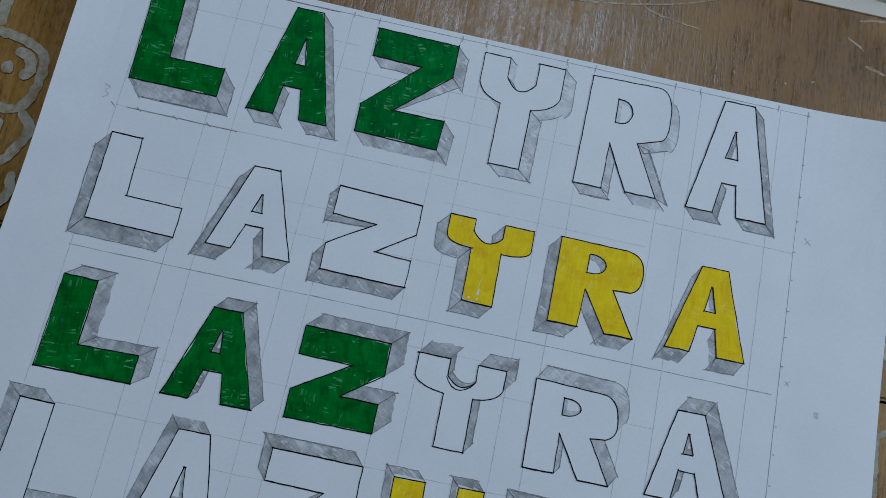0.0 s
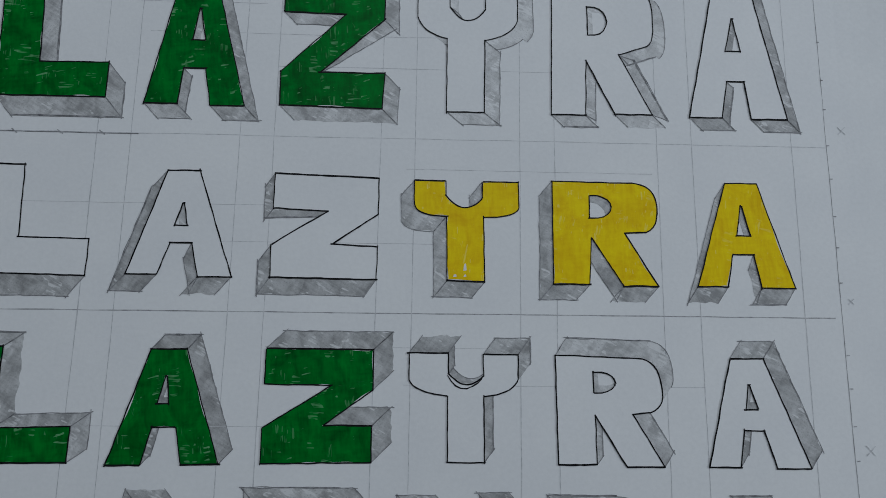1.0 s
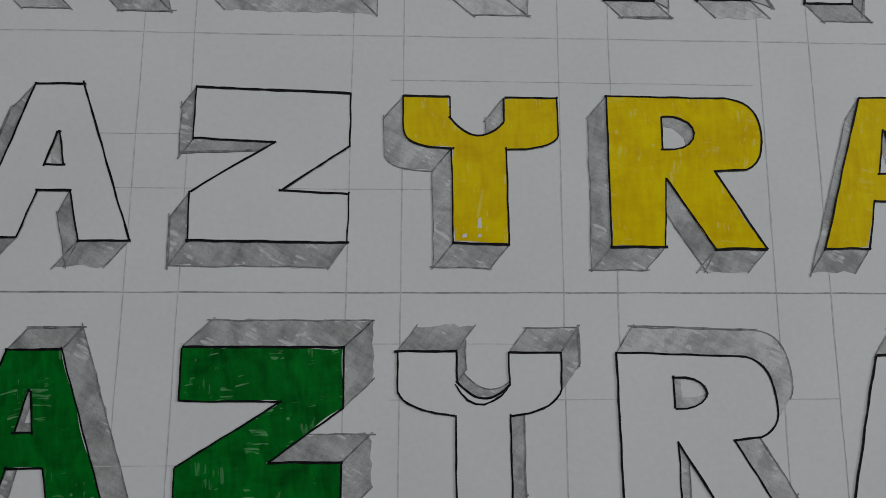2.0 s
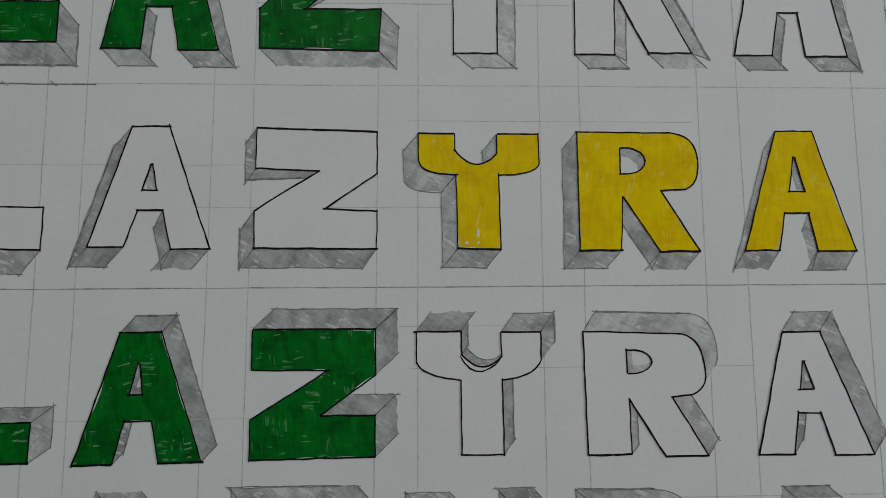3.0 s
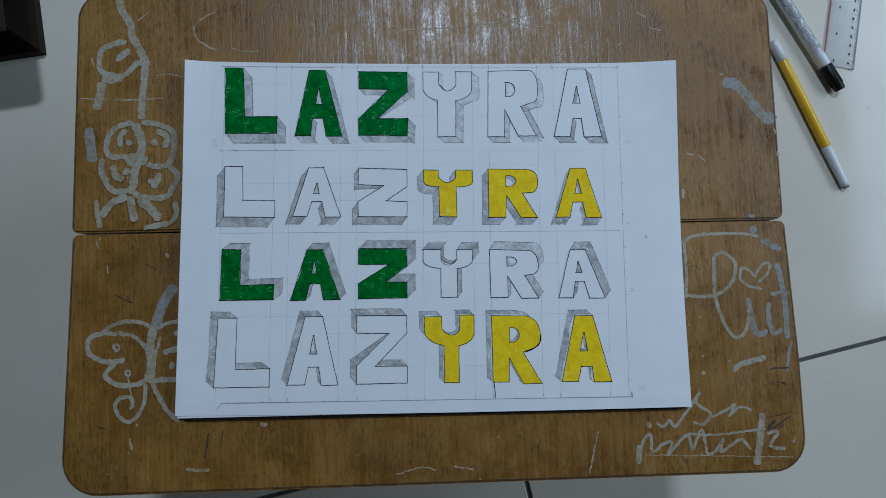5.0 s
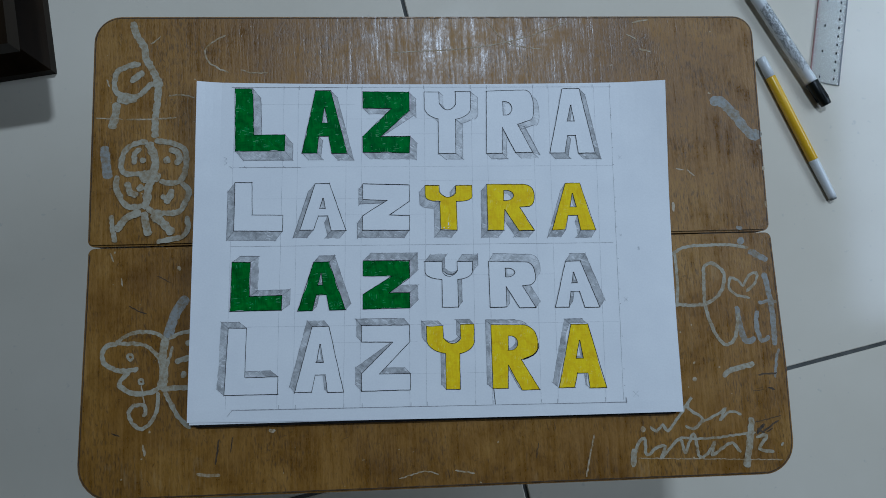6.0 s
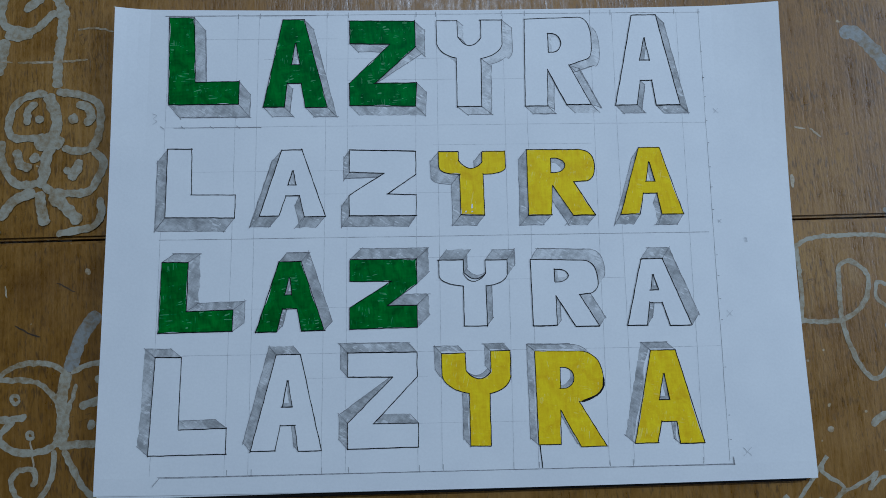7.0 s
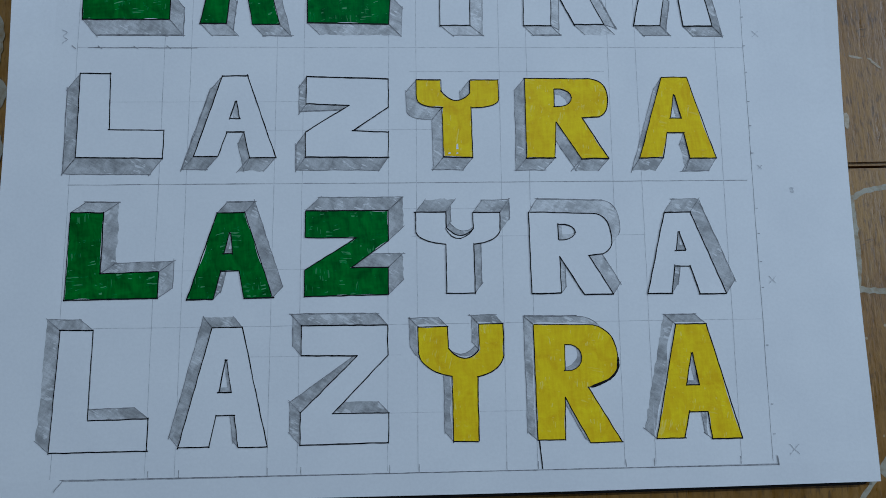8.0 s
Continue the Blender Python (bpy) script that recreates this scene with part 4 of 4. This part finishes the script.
marker, length = lying("marker_pen", (0.4030, 0.1590), (0.3305, 0.2868), 0.0058, 0.0022, "white marker pen with black cap, beside the ruler", "marker")
part("cap", lathe([(0, 0.0044), (0.0012, 0.0049), (0.004, 0.0052), (0.027, 0.0061), (0.0275, 0.0058)]), black_plastic, marker, "ribbed black plastic cap", True)
barrel = part("barrel", lathe([(0.0275, 0.0051), (0.0300, 0.0055), (length - 0.01, 0.0058), (length, 0.0052)]), white_plastic, marker, "white barrel with grey print", True)
part("tail", lathe([(length, 0.0050), (length + 0.008, 0.0044), (length + 0.009, 0.0035)]), black_plastic, marker, "", True)


def print_bars():
    """Unreadable print on the barrel: bars bent round it."""
    bm = bmesh.new()
    lot = random.Random(5)
    for turn in range(20, 150, 8):
        x = 0.040 + 0.008 * lot.random()
        while x < 0.118:
            wide = lot.uniform(0.0012, 0.0045)
            if lot.random() < 0.78:
                for k in range(1):
                    quad = []
                    for px, a in ((x, turn + 4 * k), (x + wide, turn + 4 * k), (x + wide, turn + 4 * k + 4), (x, turn + 4 * k + 4)):
                        quad.append(bm.verts.new((px, 0.00592 * math.cos(radians(a)), 0.00592 * math.sin(radians(a)))))
                    bm.faces.new(quad)
            x += wide + lot.uniform(0.0006, 0.002)
    return bm


part("print", print_bars(), print_mat, barrel, "grey unreadable print")
rib = bmesh.new()
for k in range(14):
    a = 2 * math.pi * k / 14
    made = bmesh.ops.create_cube(rib, size=1, matrix=Matrix.Translation((0.016, 0.0056 * math.cos(a), 0.0056 * math.sin(a))) @ Matrix.Rotation(a, 4, "X") @ Matrix.Diagonal((0.02, 0.0007, 0.0006, 1)))
part("ribs", rib, black_plastic, marker)

ruler = tagged(new("ruler"), "clear plastic ruler with red and black graduations, on the floor", "ruler")
ruler.matrix_world = pose(0.4071, 0.1843, FLOOR_Z, 0, 0, -10.5)
RULER_L, RULER_W = 0.16, 0.0305
part("blade", slab(rounded([(-RULER_W / 2, 0), (RULER_W / 2, 0), (RULER_W / 2, RULER_L), (-RULER_W / 2, RULER_L)], (0.001,) * 4, 3), 0.0002, 0.0022, 0.0004), clear_mat, ruler, "clear plastic blade")
for side, mat_ticks, pitch in ((1, print_mat, 0.00093), (-1, red_print, 0.0015)):
    bm = bmesh.new()
    for k in range(int((RULER_L - 0.008) / pitch)):
        long_tick = 0.0036 if k % 10 == 0 else 0.0026 if k % 5 == 0 else 0.0016
        y, x0 = 0.004 + k * pitch, side * (RULER_W / 2 - 0.0006)
        quad = [bm.verts.new((x, yy, 0.00228)) for x, yy in ((x0, y), (x0 - side * long_tick, y), (x0 - side * long_tick, y + 0.00028), (x0, y + 0.00028))]
        bm.faces.new(quad if side < 0 else quad[::-1])
    bm.normal_update()
    part("graduation", bm, mat_ticks, ruler)
bm = bmesh.new()
for k in range(15):
    for x, w in ((RULER_W / 2 - 0.0074, 0.0017),) + (((-RULER_W / 2 + 0.0085, 0.0014),) if k % 3 == 0 else ()):
        y = 0.004 + k * 0.0093
        bm.faces.new([bm.verts.new(c) for c in ((x, y, 0.0023), (x + w, y, 0.0023), (x + w, y + 0.0027, 0.0023), (x, y + 0.0027, 0.0023))])
part("figures", bm, ink_mat, ruler, "small dark figures, unreadable")
part("edge_strip", block(RULER_W / 2 - 0.0004, RULER_W / 2 + 0.0002, 0.0, RULER_L, 0.0002, 0.0021), print_mat, ruler)
part("edge_strip", block(-RULER_W / 2 - 0.0002, -RULER_W / 2 + 0.0002, 0.0, RULER_L, 0.0002, 0.0021), red_print, ruler)


# ---- a dark pencil case behind the table ----
case = tagged(new("pencil_case"), "dark zipped pencil case lying on the floor tiles", "pencil case")
case.matrix_world = pose(0.262, 0.352, FLOOR_Z, 0, 0, 8)


def pouch():
    """A soft, rounded pouch, plumper in the middle."""
    bm = bmesh.new()
    length, rings, sides = 0.20, 18, 16
    loops = []
    for i in range(rings + 1):
        t = i / rings
        swell = (1 - abs(2 * t - 1) ** 5) ** 0.5 if 0 < t < 1 else 0.12
        loop = []
        for k in range(sides):
            a = 2 * math.pi * k / sides
            dent = 1 + 0.06 * noise.noise((t * 6, math.cos(a) * 2, math.sin(a) * 2))
            loop.append(bm.verts.new((length * t, 0.026 * swell * math.cos(a) * dent, 0.018 + 0.018 * swell * math.sin(a) * (dent if math.sin(a) > 0 else 1))))
        loops.append(loop)
    for p, q in zip(loops, loops[1:]):
        for k in range(sides):
            bm.faces.new((p[k], p[(k + 1) % sides], q[(k + 1) % sides], q[k]))
    bm.faces.new(loops[0][::-1])
    bm.faces.new(loops[-1])
    bmesh.ops.recalc_face_normals(bm, faces=bm.faces)
    return bm


part("pouch", pouch(), mottled("dark_cloth", (0.006, 0.010, 0.009), (0.018, 0.026, 0.023), 400, 0.8), case, "black-green cloth", True)
part("zip", block(0.018, 0.182, -0.002, 0.002, 0.0345, 0.0372), black_plastic, case)

# ---- the foot of a dark wooden cabinet ----
def plinth():
    """Stepped and flared moulding round a square body."""
    bm = bmesh.new()
    size = 0.36
    rings = []
    # the top lip, out of view, is added to widen the cast shadow
    for cut, z in ((0, 0), (0, 0.010), (0.004, 0.014), (0.022, 0.030), (0.026, 0.034), (0.026, 0.046), (0.030, 0.050), (0.030, 0.066), (0.000, 0.076), (-0.014, 0.080), (-0.014, 0.096)):
        rings.append([bm.verts.new((x, y, z)) for x, y in ((-cut, cut), (-cut, size - cut), (-size + cut, size - cut), (-size + cut, cut))])
    for p, q in zip(rings, rings[1:]):
        for k in range(4):
            bm.faces.new((p[k], p[(k + 1) % 4], q[(k + 1) % 4], q[k]))
    bm.faces.new(rings[-1])
    bm.faces.new(rings[0][::-1])
    bmesh.ops.recalc_face_normals(bm, faces=bm.faces)
    return bm


stand = part("wooden_stand", plinth(), dark_wood)
tagged(stand, "low dark wooden stand with stepped moulding, on the floor", "stand")
stand.matrix_world = pose(-0.3668, 0.1985, FLOOR_Z, 0, 0, 9)

# ---- floor tiles ----
TILE, GAP = 0.60, 0.0038
tile_mesh_source = part("tile", slab([(GAP / 2, GAP / 2), (TILE - GAP / 2, GAP / 2), (TILE - GAP / 2, TILE - GAP / 2), (GAP / 2, TILE - GAP / 2)], -0.002, 0.0, 0.0008, 1), tile_mat, floor)
tile_mesh = tile_mesh_source.data
grid = pose(0.0758, -0.1669, FLOOR_Z, 0, 0, 12.9)
tile_mesh_source.matrix_world = grid
ROOM = ((Vector((-2.395, 0, 0)), Vector((-1, 0, 0))), (Vector((1.395, 0, 0)), Vector((1, 0, 0))), (Vector((0, -2.395, 0)), Vector((0, -1, 0))), (Vector((0, 2.395, 0)), Vector((0, 1, 0))))
for i in range(-6, 6):
    for j in range(-6, 6):
        if i == 0 and j == 0:
            continue
        place = grid @ Matrix.Translation((i * TILE, j * TILE, 0))
        tips = [place @ Vector((x, y, 0)) for x in (0, TILE) for y in (0, TILE)]
        crossed = [(at, out) for at, out in ROOM if any((tip - at).dot(out) > 0 for tip in tips)]
        if any(all((tip - at).dot(out) > -0.02 for tip in tips) for at, out in crossed):
            continue
        if crossed:
            # a tile cut to fit along the wall
            bm = bmesh.new()
            bm.from_mesh(tile_mesh)
            back = place.inverted()
            for at, out in crossed:
                bmesh.ops.bisect_plane(bm, geom=[*bm.verts, *bm.edges, *bm.faces], plane_co=back @ at, plane_no=back.to_3x3() @ out, clear_outer=True)
            if not bm.faces:
                bm.free()
                continue
            ob = part("tile", bm, tile_mat, floor)
        else:
            ob = new("tile", tile_mesh)
            ob.parent = floor
        ob.matrix_world = place
